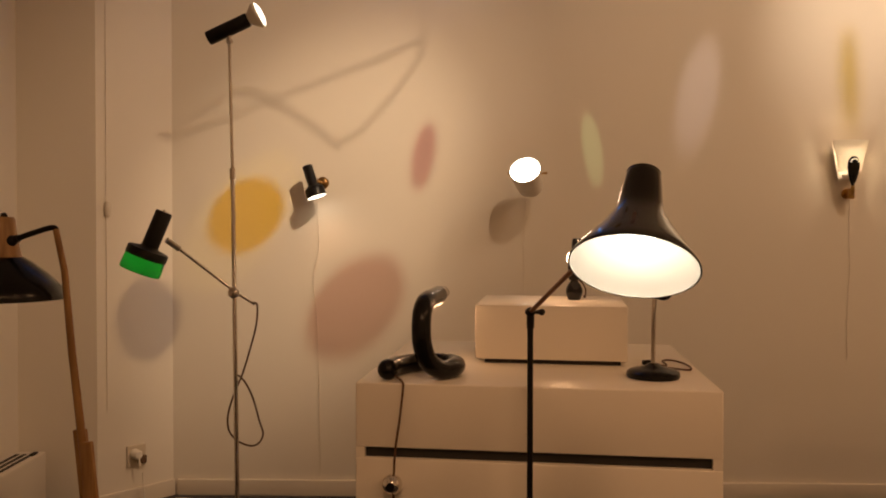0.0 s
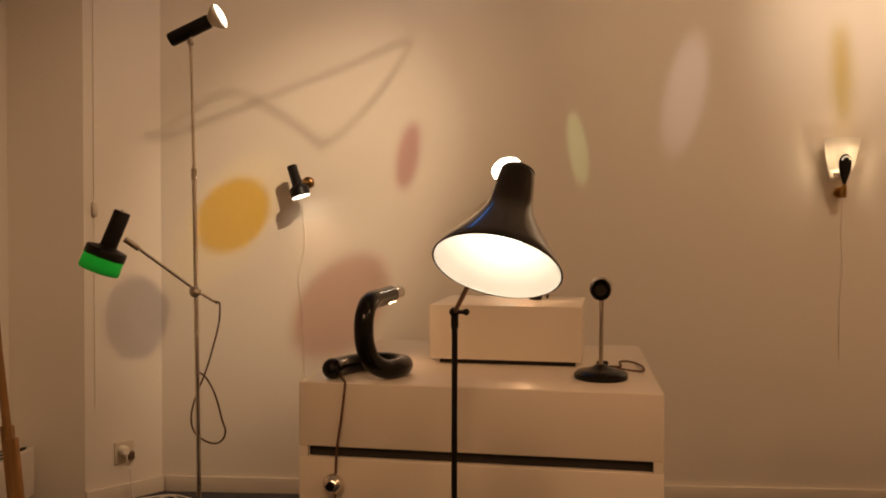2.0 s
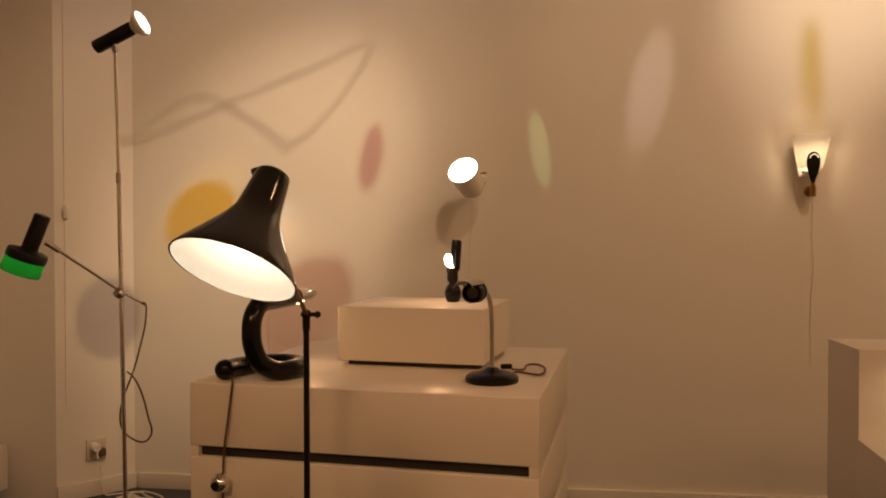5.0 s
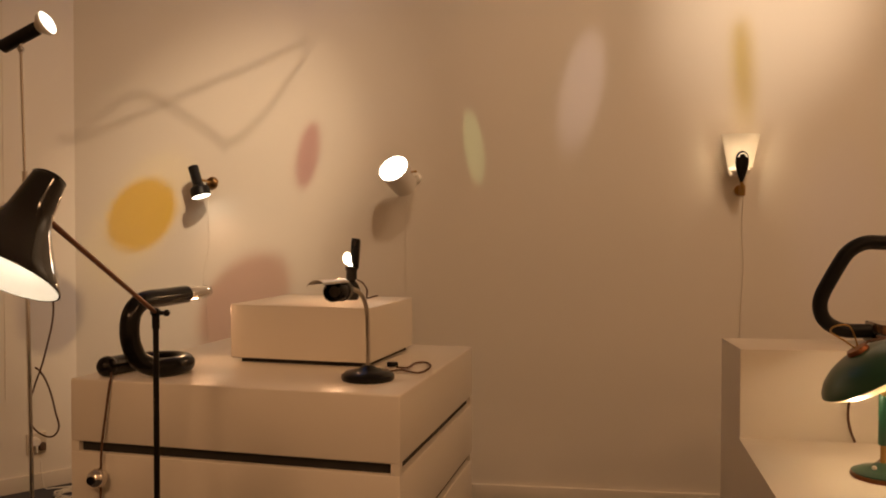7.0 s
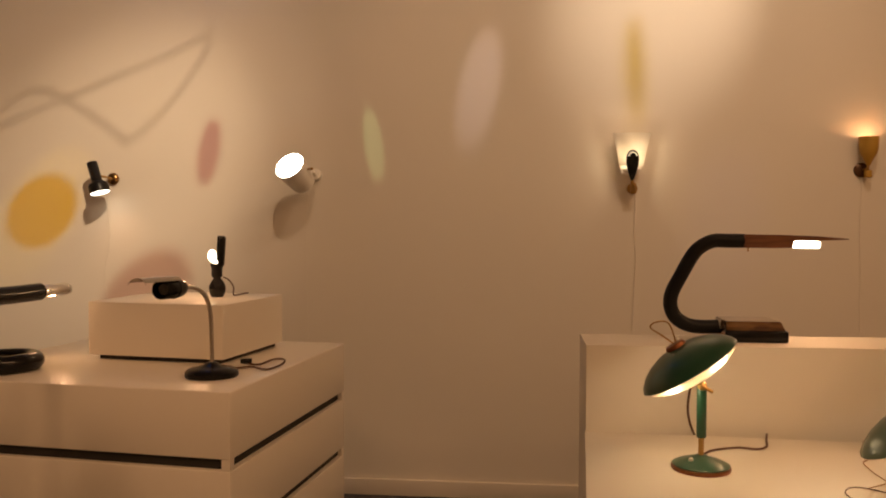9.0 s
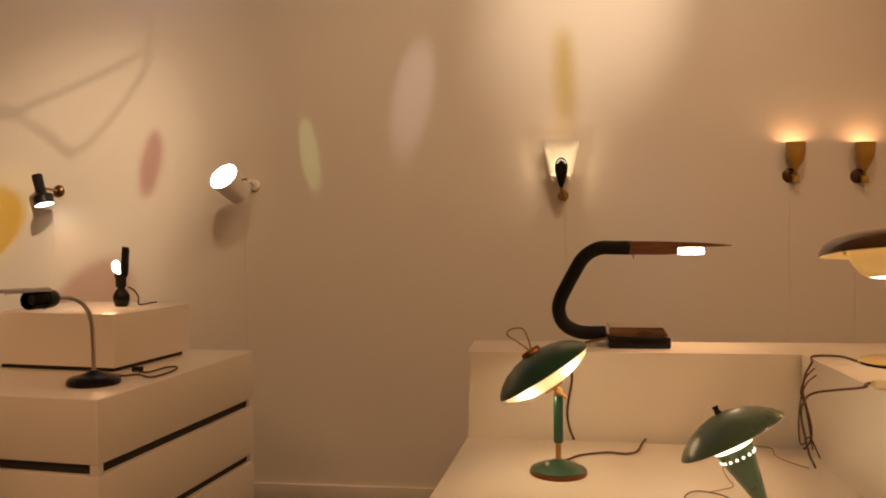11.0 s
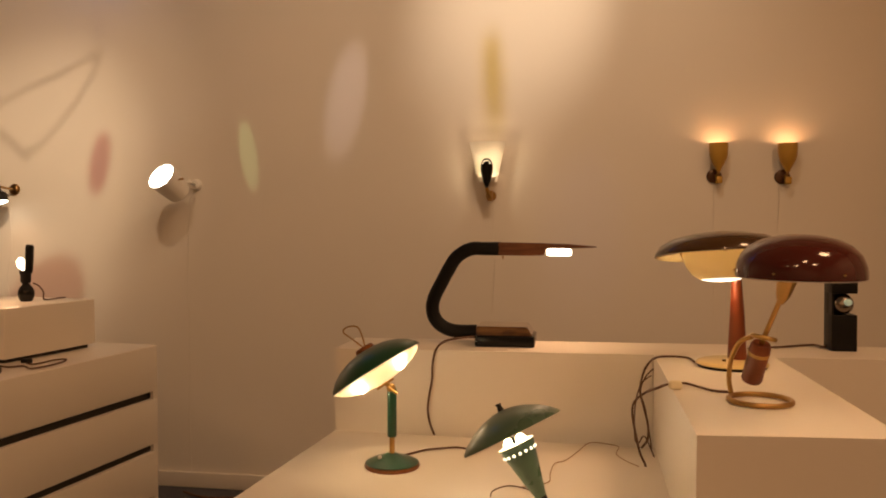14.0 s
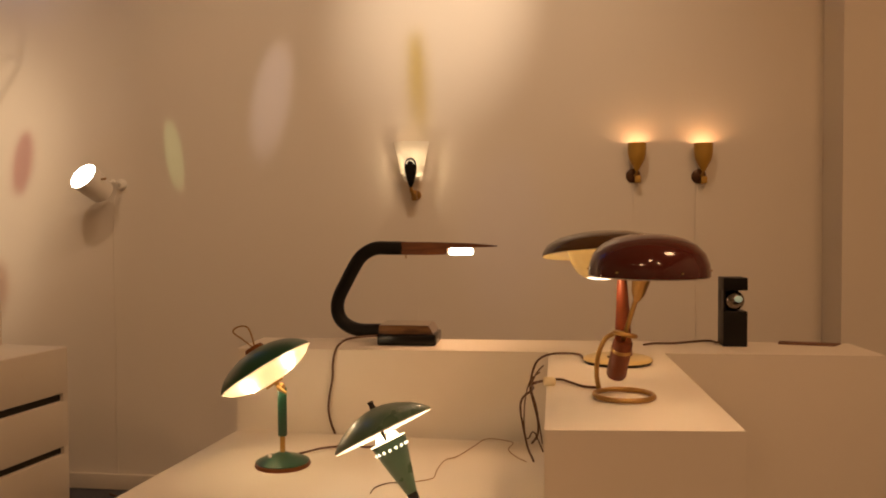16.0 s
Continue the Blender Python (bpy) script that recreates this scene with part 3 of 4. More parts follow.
wpart("lamp_cord", tube(smooth_path([(-0.022, 2.49, BX + 0.055), (-0.010, 2.50, BX + 0.046), (0.000, 2.508, BX + 0.026), (-0.002, 2.515, BX + 0.003), (-0.001, 2.58, BX + 0.003), (0.0, 2.60, BX + 0.002)], 6), 0.0022, 8), CORD, bo)

# --- black wall spot on a brass disc
sa = thing("wall_spot", Matrix.Translation((-1.047, 3.49, 1.327)), "black cylindrical wall spot on a brass mount, lit downwards", "wall lamp")
wpart("mount", lathe([(0, 0.016), (0.012, 0.016), (0.023, 0.010), (0.026, 0.004), (0.026, 0)], 32, along(on_wall(-0.001, 0.0, 1.327), on_wall(-0.001, 1, 1.327))), material("dark_brass", (0.24, 0.14, 0.055), 0.32, metal=1.0), sa, "domed brass wall mount")
a, b = Vector((-1.090, 3.402, 1.392)), Vector((-1.048, 3.396, 1.268))
m = along(a, b)
hd = wpart("head", lathe([(0, 0), (0.019, 0), (0.0215, 0.003), (0.0215, 0.082), (0.026, 0.088), (0.037, 0.096), (0.0405, 0.103), (0.0405, 0.136)], 36, m, 0.0016), BLACKMAT, sa, "black cylindrical head with wider collar")
wpart("bulb_face", lathe([(0, 0.139), (0.02, 0.138), (0.0385, 0.1345)], 32, m), glow("spot_bulb_face", (1.0, 0.88, 0.70), 5), hd, "glowing bulb face")
wpart("arm", rod(on_wall(0.0, 0.012, 1.327), tuple(m @ Vector((0, 0, 0.055))), 0.005), BRASS, sa)
lamp("wall_spot_light", "SPOT", tuple(m @ Vector((0, 0, 0.146))), 0.8, WARM, 0.03, tuple(m @ Vector((0, 0, 1))), 130, 0.9)

# --- white wall spot, pointing up into the room
ws = thing("white_wall_spot", Matrix.Translation(on_wall(0.92, 0, 1.34)), "white enamelled wall spot with a large glowing bulb", "wall lamp")
fc, ad = Vector((-0.198, 3.368, 1.374)), Vector((-0.17, -0.82, 0.55)).normalized()
m = along(fc - ad * 0.142, fc) @ Matrix.Diagonal((0.94, 0.94, 1.08, 1))
hd = wpart("head", lathe([(0, 0), (0.044, 0.0), (0.052, 0.006), (0.058, 0.045), (0.064, 0.095), (0.0665, 0.118), (0.0645, 0.119)], 40, m, 0.0016), WINNER, ws, "tapered white enamelled head")
wpart("bulb_face", lathe([(0.0640, 0.116), (0.053, 0.125), (0.029, 0.133), (0, 0.1355)], 40, m), HOTTER, hd, "large glowing reflector bulb")
wpart("bracket", joined(rod(tuple(m @ Vector((0.03, 0.0, 0.05))), (-0.143, 3.500, 1.348), 0.005), rod((-0.143, 3.500, 1.348), on_wall(0.89, 0.01, 1.340), 0.005), ball(0.010, pose(-0.141, 3.500, 1.348))), WINNER, ws, "white swivel bracket")
for k in (-1, 1):
    ear = m @ Vector((0.060 * k, 0.012, 0.080))
    tip_ = m @ Vector((0.080 * k, 0.016, 0.078))
    wpart("swivel_screw", joined(rod(ear, tip_, 0.0035), ball(0.0065, Matrix.Translation(tip_), 0.8)), BRASS, ws, "small brass swivel screw")
wpart("wall_plate", lathe([(0, 0.02), (0.018, 0.018), (0.024, 0.010), (0.025, 0.0)], 32, along(on_wall(0.89, 0, 1.340), on_wall(0.89, 1, 1.340))), WINNER, ws)
lamp("white_spot_light", "SPOT", tuple(m @ Vector((0, 0, 0.14))), 5, WARM, 0.04, tuple(m @ Vector((0, 0, 1))), 120, 1.0)

# --- opal glass wall sconce with a perforated black drop
S0 = 2.182
# glowing beads stand in for glass light showing through the drop's holes
DROP_HOLE_GLOW = glow("light_through_drop", (1.0, 0.82, 0.58), 0.8)


def sconce(s, z):
    ob = thing("glass_sconce", Matrix.Translation(on_wall(s, 0, z)), "opal glass wall sconce with a perforated black metal front", "wall lamp")
    wm = Matrix.Translation(on_wall(s, 0, z)) @ Matrix(((U.x, -N.x, 0, 0), (U.y, -N.y, 0, 0), (0, 0, 1, 0), (0, 0, 0, 1)))
    prof = [(0.041, 0.004), (0.046, 0.03), (0.053, 0.07), (0.060, 0.105), (0.0645, 0.128), (0.0655, 0.134)]
    g = lathe(prof, 96, None, 0.003)
    bmesh.ops.delete(g, geom=[v for v in g.verts if v.co.y > -0.45 * math.hypot(v.co.x, v.co.y)], context="VERTS")
    bmesh.ops.transform(g, matrix=wm @ pose(0, -0.030, 0.008) @ Matrix.Diagonal((1.30, 0.74, 1, 1)), verts=g.verts)
    wpart("glass_shade", g, OPAL, ob, "tapered opal glass shade")
    back = bmesh.new()
    ring = [back.verts.new((x, y, z)) for y in (-0.028, -0.025) for x, z in ((-0.036, -0.018), (0.036, -0.018), (0.064, 0.126), (-0.064, 0.126))]
    for q in ((0, 1, 2, 3), (7, 6, 5, 4), (0, 4, 5, 1), (1, 5, 6, 2), (2, 6, 7, 3), (3, 7, 4, 0)):
        back.faces.new([ring[k] for k in q])
    bmesh.ops.recalc_face_normals(back, faces=back.faces)
    bmesh.ops.transform(back, matrix=wm, verts=back.verts)
    wpart("back_plate", back, WINNER, ob, "white enamelled reflector plate")
    wpart("lower_cup", lathe([(0, -0.022), (0.020, -0.020), (0.030, -0.012), (0.036, 0.0)], 32, wm @ pose(0, -0.052, 0) @ Matrix.Diagonal((1, 0.72, 1, 1)), 0.0012), WINNER, ob, "white cup under the glass")
    drop = bmesh.new()
    bmesh.ops.create_uvsphere(drop, u_segments=24, v_segments=16, radius=1)
    for v in drop.verts:
        k = (v.co.z + 1) / 2
        w = 0.008 + 0.022 * k
        v.co = Vector((v.co.x * (w + 0.004), v.co.y * 0.006 - 0.072 - 0.010 * k, 0.062 * v.co.z + 0.012))
    bmesh.ops.transform(drop, matrix=wm, verts=drop.verts)
    d = wpart("drop", drop, BLACK, ob, "black perforated metal drop")
    for k in range(7):
        a = math.pi * (0.08 + 0.84 * k / 6)
        p = wm @ Vector((0.0155 * math.cos(a), -0.0885, 0.048 + 0.0155 * math.sin(a)))
        wpart("hole_glow_bead", ball(0.0028, Matrix.Translation(p)), DROP_HOLE_GLOW, d)
    wpart("stem", joined(tube(smooth_path([wm @ Vector(q) for q in ((0, -0.072, -0.045), (0.004, -0.066, -0.066), (0.010, -0.045, -0.082), (0.010, -0.008, -0.084))], 6), 0.0075, 14), box(-0.002, 0.020, -0.052, -0.03, -0.098, -0.055, 0.004, wm)), BRASS, ob, "brass stem")
    wpart("wall_plate", lathe([(0, 0.012), (0.02, 0.010), (0.022, 0)], 28, along(wm @ Vector((0.01, 0, -0.075)), wm @ Vector((0.01, -1, -0.075)))), BRASS, ob)
    wpart("bulb", ball(0.0095, wm @ pose(0, -0.045, 0.022), 1.3), glow("sconce_bulb", (1.0, 0.84, 0.58), 2.5), ob)
    lamp("sconce_light", "POINT", wm @ Vector((0, -0.050, 0.060)), 0.62, (1.0, 0.74, 0.46), 0.006)
    return ob


sc = sconce(S0, 1.358)

# --- pair of small ochre cup sconces


def cup_sconce(s, z):
    ob = thing("cup_sconce", Matrix.Translation(on_wall(s, 0, z)), "small ochre enamelled cup wall lamp on a round brown mount", "wall lamp", "pair of cup wall lamps")
    wm = Matrix.Translation(on_wall(s, 0, z)) @ Matrix(((U.x, -N.x, 0, 0), (U.y, -N.y, 0, 0), (0, 0, 1, 0), (0, 0, 0, 1)))
    wpart("cup", lathe([(0.0085, -0.030), (0.011, -0.022), (0.021, -0.004), (0.030, 0.014), (0.0345, 0.032), (0.0358, 0.053), (0.0362, 0.078)], 36, wm @ pose(0.010, -0.042, 0.048), 0.0014), OCHRE, ob, "ochre enamelled cup shade")
    wpart("mount", lathe([(0, 0.014), (0.018, 0.012), (0.028, 0.006), (0.029, 0)], 32, along(wm @ Vector((0, 0, 0)), wm @ Vector((0, -1, 0)))), material("brown_mount", (0.10, 0.045, 0.018), 0.35, metal=0.5), ob, "round brown wall mount")
    wpart("arm", tube(smooth_path([wm @ Vector(q) for q in ((0.004, -0.01, 0.0), (0.008, -0.03, 0.002), (0.010, -0.041, 0.012), (0.010, -0.042, 0.022))], 5), 0.0055, 12), BRASS, ob)
    wpart("switch_block", box(0.004, 0.026, -0.042, -0.014, -0.030, -0.002, 0.003, wm), OCHRE, ob, "ochre switch block")
    wpart("bulb", ball(0.013, wm @ pose(0.010, -0.042, 0.070), 1.3), HOT, ob)
    lamp("cup_sconce_light", "POINT", wm @ Vector((0.010, -0.054, 0.114)), 0.30, WARM, 0.012)
    return ob


cs1 = cup_sconce(3.075, 1.354)
cs2 = cup_sconce(3.330, 1.349)

# --- black tube lamp with a teak arm on the long plinth
cl = thing("bent_tube_lamp", pose(1.35, 2.645, B2TOP), "black bent tube desk lamp with a teak arm and base", "desk lamp")
CT = [(1.397, 2.649, 1.092), (1.354, 2.644, 1.092), (1.320, 2.640, 1.092), (1.292, 2.636, 1.081), (1.269, 2.633, 1.061), (1.248, 2.631, 1.026), (1.230, 2.629, 0.992), (1.214, 2.627, 0.960), (1.207, 2.626, 0.932), (1.211, 2.626, 0.904), (1.226, 2.628, 0.882), (1.253, 2.631, 0.867), (1.284, 2.635, 0.862), (1.331, 2.641, 0.863)]
wpart("tube", tube(smooth_path(CT, 6), 0.0188, 24), material("ribbed_black", (0.005, 0.0045, 0.0045), 0.4, bump=0.3, bump_scale=320, spec=0.2), cl, "matt black bent tube")
a, b, tip = [(1.391, 2.648, 1.092), (1.525, 2.665, 1.091), (1.652, 2.680, 1.096)]
a, b, tip = Vector(a), Vector(b), Vector(tip)
along_x = (tip - a).normalized()
ln = (tip - a).length
arm = bmesh.new()
sec = [(0.0, 0.0175, -0.018), (0.085, 0.0165, -0.0185), (0.124, 0.0155, -0.0170), (0.128, 0.0150, 0.0015), (0.19, 0.0130, 0.002), (0.245, 0.0085, 0.0035), (ln, 0.0065, 0.005)]
rings = []
for x, h, lowz in sec:
    wd = 0.019 if x < 0.126 else 0.019 + 0.004 * (x - 0.126) / 0.1
    rings.append([arm.verts.new(q) for q in ((x, -wd, lowz), (x, wd, lowz), (x, wd, h), (x, -wd, h))])
for r0, r1 in zip(rings, rings[1:]):
    for k in range(4):
        arm.faces.new((r0[k], r0[(k + 1) % 4], r1[(k + 1) % 4], r1[k]))
arm.faces.new(rings[0])
arm.faces.new(rings[-1][::-1])
bmesh.ops.recalc_face_normals(arm, faces=arm.faces)
bmesh.ops.bevel(arm, geom=arm.edges[:], offset=0.0022, segments=2, affect="EDGES")
turn = Matrix.Translation(a) @ Matrix.Rotation(math.atan2(along_x.y, along_x.x), 4, "Z")
bmesh.ops.transform(arm, matrix=turn, verts=arm.verts)
arm = wpart("arm", arm, wood("teak_arm", (0.10, 0.035, 0.016), (0.20, 0.075, 0.032), 0.34, (3, 30, 30)), cl, "flat dark teak arm")
wpart("pull_switch", rod(tuple(turn @ Vector((0.012, -0.012, -0.018))), tuple(turn @ Vector((0.012, -0.012, -0.028))), 0.002), BRASS, arm)
wpart("tube_bulb", box(0.130, 0.198, -0.012, 0.012, -0.019, 0.0005, 0.006, turn), HOT, cl, "short glowing tube bulb")
lamp("bent_lamp_light", "AREA", tuple(turn @ Vector((0.165, 0, -0.024))), 0.5, WARM, 0.02, tuple(turn @ Vector((0.165, 0, -0.5))))
bb = turn @ Vector((0, 0, 0))
bl, br = [(1.331, 2.616, 0.829), (1.490, 2.635, 0.833)]
mb = Matrix.Translation((bl[0] + 0.010, bl[1] - 0.045, B2TOP)) @ Matrix.Rotation(math.atan2(br[1] - bl[1], br[0] - bl[0]), 4, "Z")
wb = math.dist(bl, br)
wpart("base", box(0, wb, 0, 0.125, 0.0, 0.031, 0.005, mb), BLACK, cl, "black base block")
wedge = box(0.004, wb - 0.006, 0.004, 0.121, 0.031, 0.055, 0.0, mb)
inv = mb.inverted()
for v in wedge.verts:
    p = inv @ v.co
    if p.z > 0.04 and p.x > wb * 0.5:
        v.co = mb @ Vector((p.x - 0.014, p.y, p.z))
bmesh.ops.bevel(wedge, geom=wedge.edges[:], offset=0.002, segments=2, affect="EDGES")
wpart("base_top", wedge, wood("teak_base", (0.06, 0.024, 0.010), (0.20, 0.10, 0.036), 0.13, (3, 30, 30), 0.9), cl, "polished teak base top")
wpart("lamp_cord", tube(smooth_path([(bl[0] + 0.01, bl[1] + 0.02, B2TOP + 0.02)] + [(1.325, 2.481, 0.865), (1.285, 2.475, 0.856), (1.262, 2.472, 0.833), (1.253, 2.471, 0.793), (1.252, 2.471, 0.757), (1.244, 2.470, 0.712), (1.241, 2.469, 0.675), (1.247, 2.470, 0.639), (1.258, 2.472, 0.611)], 6), 0.003, 8), CORD, cl, "brown cord hanging down the plinth")

# --- green enamelled dish lamp
g1 = thing("green_dish_lamp", pose(1.243, 2.185, P2TOP), "dark green enamelled dish lamp with brass fittings, lit", "table lamp")
bs = wpart("base", lathe([(0, 0.030), (0.012, 0.028), (0.022, 0.022), (0.045, 0.016), (0.059, 0.009)], 44, pose(1.243, 2.185, P2TOP), 0.002), GREEN, g1, "domed green base")
wpart("base_rim", lathe([(0.058, 0.0095), (0.0615, 0.008), (0.0625, 0.003), (0.061, 0.0), (0.03, 0.0)], 44, pose(1.243, 2.185, P2TOP)), COPPER, bs, "dark copper rim")
wpart("base_button", ball(0.005, pose(1.221, 2.165, P2TOP + 0.024)), WINNER, bs, "white switch button")
wpart("rod", rod((1.243, 2.185, P2TOP + 0.025), (1.243, 2.185, P2TOP + 0.075), 0.006), BRASS, g1, "brass rod")
wpart("grip", lathe([(0, 0), (0.0095, 0), (0.0105, 0.003), (0.0105, 0.107), (0.0095, 0.110), (0, 0.110)], 24, pose(1.243, 2.185, P2TOP + 0.068)), GREEN, g1, "green enamelled grip")
DC, DN = Vector((1.215, 2.163, 0.832)), Vector((-0.549, 0.005, 0.834)).normalized()
m = along(DC, DC + DN)
PR = [(0.112, 0.0), (0.1085, 0.008), (0.095, 0.022), (0.074, 0.035), (0.05, 0.044), (0.025, 0.049), (0, 0.050)]
sh = wpart("shade", lathe(PR, 56, m, 0.0012), GREEN, g1, "shallow green dish shade")
wpart("shade_lining", lathe([(r * 0.982, h - 0.002) for r, h in PR], 56, m), material("cream_lining", (0.86, 0.80, 0.68), 0.4), sh, "cream enamelled inside")
wpart("diffuser", lathe([(0.1085, 0.001), (0.100, -0.010), (0.080, -0.021), (0.052, -0.029), (0.022, -0.033), (0, -0.034)], 56, m), frosted("frosted_cream_glass", (0.93, 0.86, 0.68), 0.62), sh, "glowing frosted glass bowl").visible_shadow = False
wpart("shade_cap", lathe([(0.0, 0.060), (0.020, 0.058), (0.023, 0.052), (0.023, 0.046)], 28, m), COPPER, sh, "dark copper cap")
cap = m @ Vector((0, 0, 0.056))
hp = [cap + Vector(q) for q in ((0, 0, 0), (-0.026, 0, 0.018), (-0.050, 0, 0.034), (-0.040, 0, 0.046), (-0.016, 0, 0.047), (-0.004, 0, 0.026), (0.003, 0, 0))]
wpart("wire_handle", tube(smooth_path(hp, 6), 0.0018, 8), BRASS, sh, "bent brass wire handle")
ed = Vector((0.813, 0.2, 0.548)).normalized()
for k in (-1, 1):
    wpart("bulb", ball(0.0125, Matrix.Translation(DC + ed * 0.050 * k + DN * 0.004), 1.0), glow("soft_bulb", (1.0, 0.86, 0.62), 8), g1, "lit bulb under the shade")
kn = Vector((1.243, 2.178, 0.790))
wpart("knuckle", joined(ball(0.0105, Matrix.Translation(kn)), rod(kn, (1.243, 2.185, P2TOP + 0.17), 0.006), rod(kn + Vector((-0.004, -0.012, 0.004)), kn + Vector((0.020, -0.014, -0.010)), 0.0035), rod(kn, DC - DN * 0.03, 0.0055)), BRASS, g1, "brass swivel knuckle")
wpart("cross_bar", box(-0.022, 0.022, -0.004, 0.004, -0.0025, 0.0025, 0.001, Matrix.Translation(DC - DN * 0.037) @ ed.to_track_quat("X", "Z").to_matrix().to_4x4()), BRASS, g1, "brass socket bar")
for k in (-1, 1):
    lamp("green_lamp_light", "POINT", tuple(DC + ed * 0.052 * k - DN * 0.0235), 0.19, (1.0, 0.74, 0.46), 0.004)
wpart("lamp_cord", tube(smooth_path([(1.239, 2.257, 0.614), (1.259, 2.287, 0.614), (1.282, 2.324, 0.614), (1.317, 2.349, 0.614), (1.348, 2.363, 0.614), (1.385, 2.357, 0.614), (1.411, 2.385, 0.614), (1.422, 2.447, 0.614), (1.433, 2.502, 0.614)], 6), 0.0026, 8), CORD, g1)

# --- pale green lamp with a conical pierced body
g2 = thing("green_cone_lamp", pose(1.646, 1.923, P2TOP), "pale green lamp with mushroom shade and pierced cone body, lit", "table lamp")
c0, c1 = Vector((1.622, 1.927, 0.657)), Vector((1.573, 1.935, 0.7505))
m = along(c0, c1)
L = (c1 - c0).length
body = wpart("body", lathe([(0.0095, 0.0), (0.0205, L * 0.42), (0.0350, L)], 40, m, 0.0014), GREEN2, g2, "conical pale green body")
wpart("tip", lathe([(0, -0.0535), (0.0075, -0.053), (0.0085, -0.046), (0.0090, -0.010), (0.0104, 0.0), (0.0108, 0.003), (0, 0.004)], 24, m), BLACKMAT, g2, "dark metal tip")
# self-lit beads on the uncut body imitate bulb light in its holes
BODY_HOLE_GLOW = glow("light_through_holes", (1.0, 0.88, 0.66), 2.0)
for k in range(16):
    an_ = 2 * math.pi * k / 16
    h = L - 0.016
    r = 0.0350 - 0.0145 * (L - h) / (L * 0.58)
    wpart("hole_glow_bead", ball(0.0028, m @ pose(r * math.cos(an_), r * math.sin(an_), h)), BODY_HOLE_GLOW, body)
wpart("diffuser_cup", lathe([(0.0330, L - 0.002), (0.0360, L + 0.0006), (0.030, L + 0.002), (0.012, L + 0.003), (0, L + 0.003)], 36, m), glow("lit_diffuser", (1.0, 0.84, 0.6), 1.5), g2, "glowing white diffuser cup")
across = Vector((0.064, -0.009, 0.035)).normalized()
for k in (-1, 1):
    wpart("bulb", ball(0.0105, Matrix.Translation(c1 + across * 0.0135 * k + (c1 - c0).normalized() * 0.004)), HOT, g2, "lit bulb under the shade")
SC, SN = Vector((1.569, 1.920, 0.772)), Vector((-0.48, 0.120, 0.869)).normalized()
m = along(SC, SC + SN)
PR = [(0.0975, 0.0), (0.096, 0.004), (0.085, 0.015), (0.066, 0.028), (0.042, 0.039), (0.02, 0.045), (0, 0.047)]
sh = wpart("shade", lathe(PR, 56, m, 0.0012), GREEN2, g2, "pale green mushroom shade")
wpart("shade_lining", lathe([(r * 0.982, h - 0.002) for r, h in PR], 56, m), WINNER, sh, "white shade inside")
wpart("finial", lathe([(0, 0.060), (0.006, 0.060), (0.0045, 0.054), (0.0065, 0.046), (0.008, 0.044)], 20, m), BLACKMAT, sh, "small dark finial")
wpart("centre_rod", rod(c1 + Vector((0, -0.014, 0.004)), SC + SN * 0.045, 0.0028), BLACKMAT, g2, "dark centre rod")
lamp("green_cone_light", "POINT", tuple(c1 + (c1 - c0).normalized() * 0.024), 0.80, (1.0, 0.74, 0.48), 0.005)
wpart("lamp_cord", tube(smooth_path([(1.646, 1.926, P2TOP + 0.006), (1.62, 1.955, P2TOP + 0.003)] + [(1.586, 2.076, 0.613), (1.549, 2.111, 0.613), (1.519, 2.110, 0.613), (1.500, 2.075, 0.613), (1.502, 2.040, 0.613)], 6), 0.0013, 8), CORD, g2)

# --- cream and brown mushroom lamp
mu = thing("mushroom_lamp", pose(1.994, 2.445, B2TOP + 0.003), "table lamp with brown dome shade, cream diffuser and tapered stem", "table lamp")
ZB = B2TOP + 0.003
wpart("base", lathe([(0, 0.017), (0.068, 0.015), (0.077, 0.012), (0.080, 0.008), (0.079, 0.006)], 48, pose(1.981, 2.415, ZB)), material("golden_cream_enamel", (0.62, 0.47, 0.19), 0.3, vary=0.08, coat=0.3), mu, "round golden cream base")
wpart("base_foot", lathe([(0.078, 0.007), (0.075, 0.0), (0, 0)], 48, pose(1.981, 2.415, ZB)), BLACKMAT, mu, "dark felt edge")
wpart("base_switch", rod((1.962, 2.385, ZB + 0.013), (1.962, 2.385, ZB + 0.020), 0.004), UMBER, mu)
wpart("stem", tube([(1.993, 2.430, ZB + 0.014), (1.992, 2.428, ZB + 0.12), (1.990, 2.424, ZB + 0.205)], [0.0215, 0.0160, 0.0105], 28), LEATHER, mu, "tapered red-brown leather stem")
wpart("stem_collar", rod((1.990, 2.429, ZB + 0.198), (1.988, 2.424, ZB + 0.222), 0.0095), BRASS, mu, "brass collar")
MC = Vector((1.952, 2.385, 1.087))
m = Matrix.Translation(MC) @ pose(0, 0, 0, -7.0, -3.0, 0)
PR = [(0.1425, 0.0), (0.1415, 0.006), (0.131, 0.023), (0.106, 0.037), (0.068, 0.046), (0.03, 0.0505), (0, 0.0515)]
sh = wpart("shade", lathe(PR, 64, m, 0.0012), UMBER, mu, "glossy brown dome shade")
wpart("shade_lining", lathe([(r * 0.988, h - 0.002) for r, h in PR], 64, m), CREAM, sh, "cream shade inside")
wpart("diffuser", lathe([(0.081, 0.010), (0.080, 0.0), (0.073, -0.022), (0.061, -0.041), (0.047, -0.050), (0.043, -0.052)], 56, m, 0.0018), translucent("cream_diffuser", (0.82, 0.70, 0.46), 0.22), mu, "cream bowl diffuser")
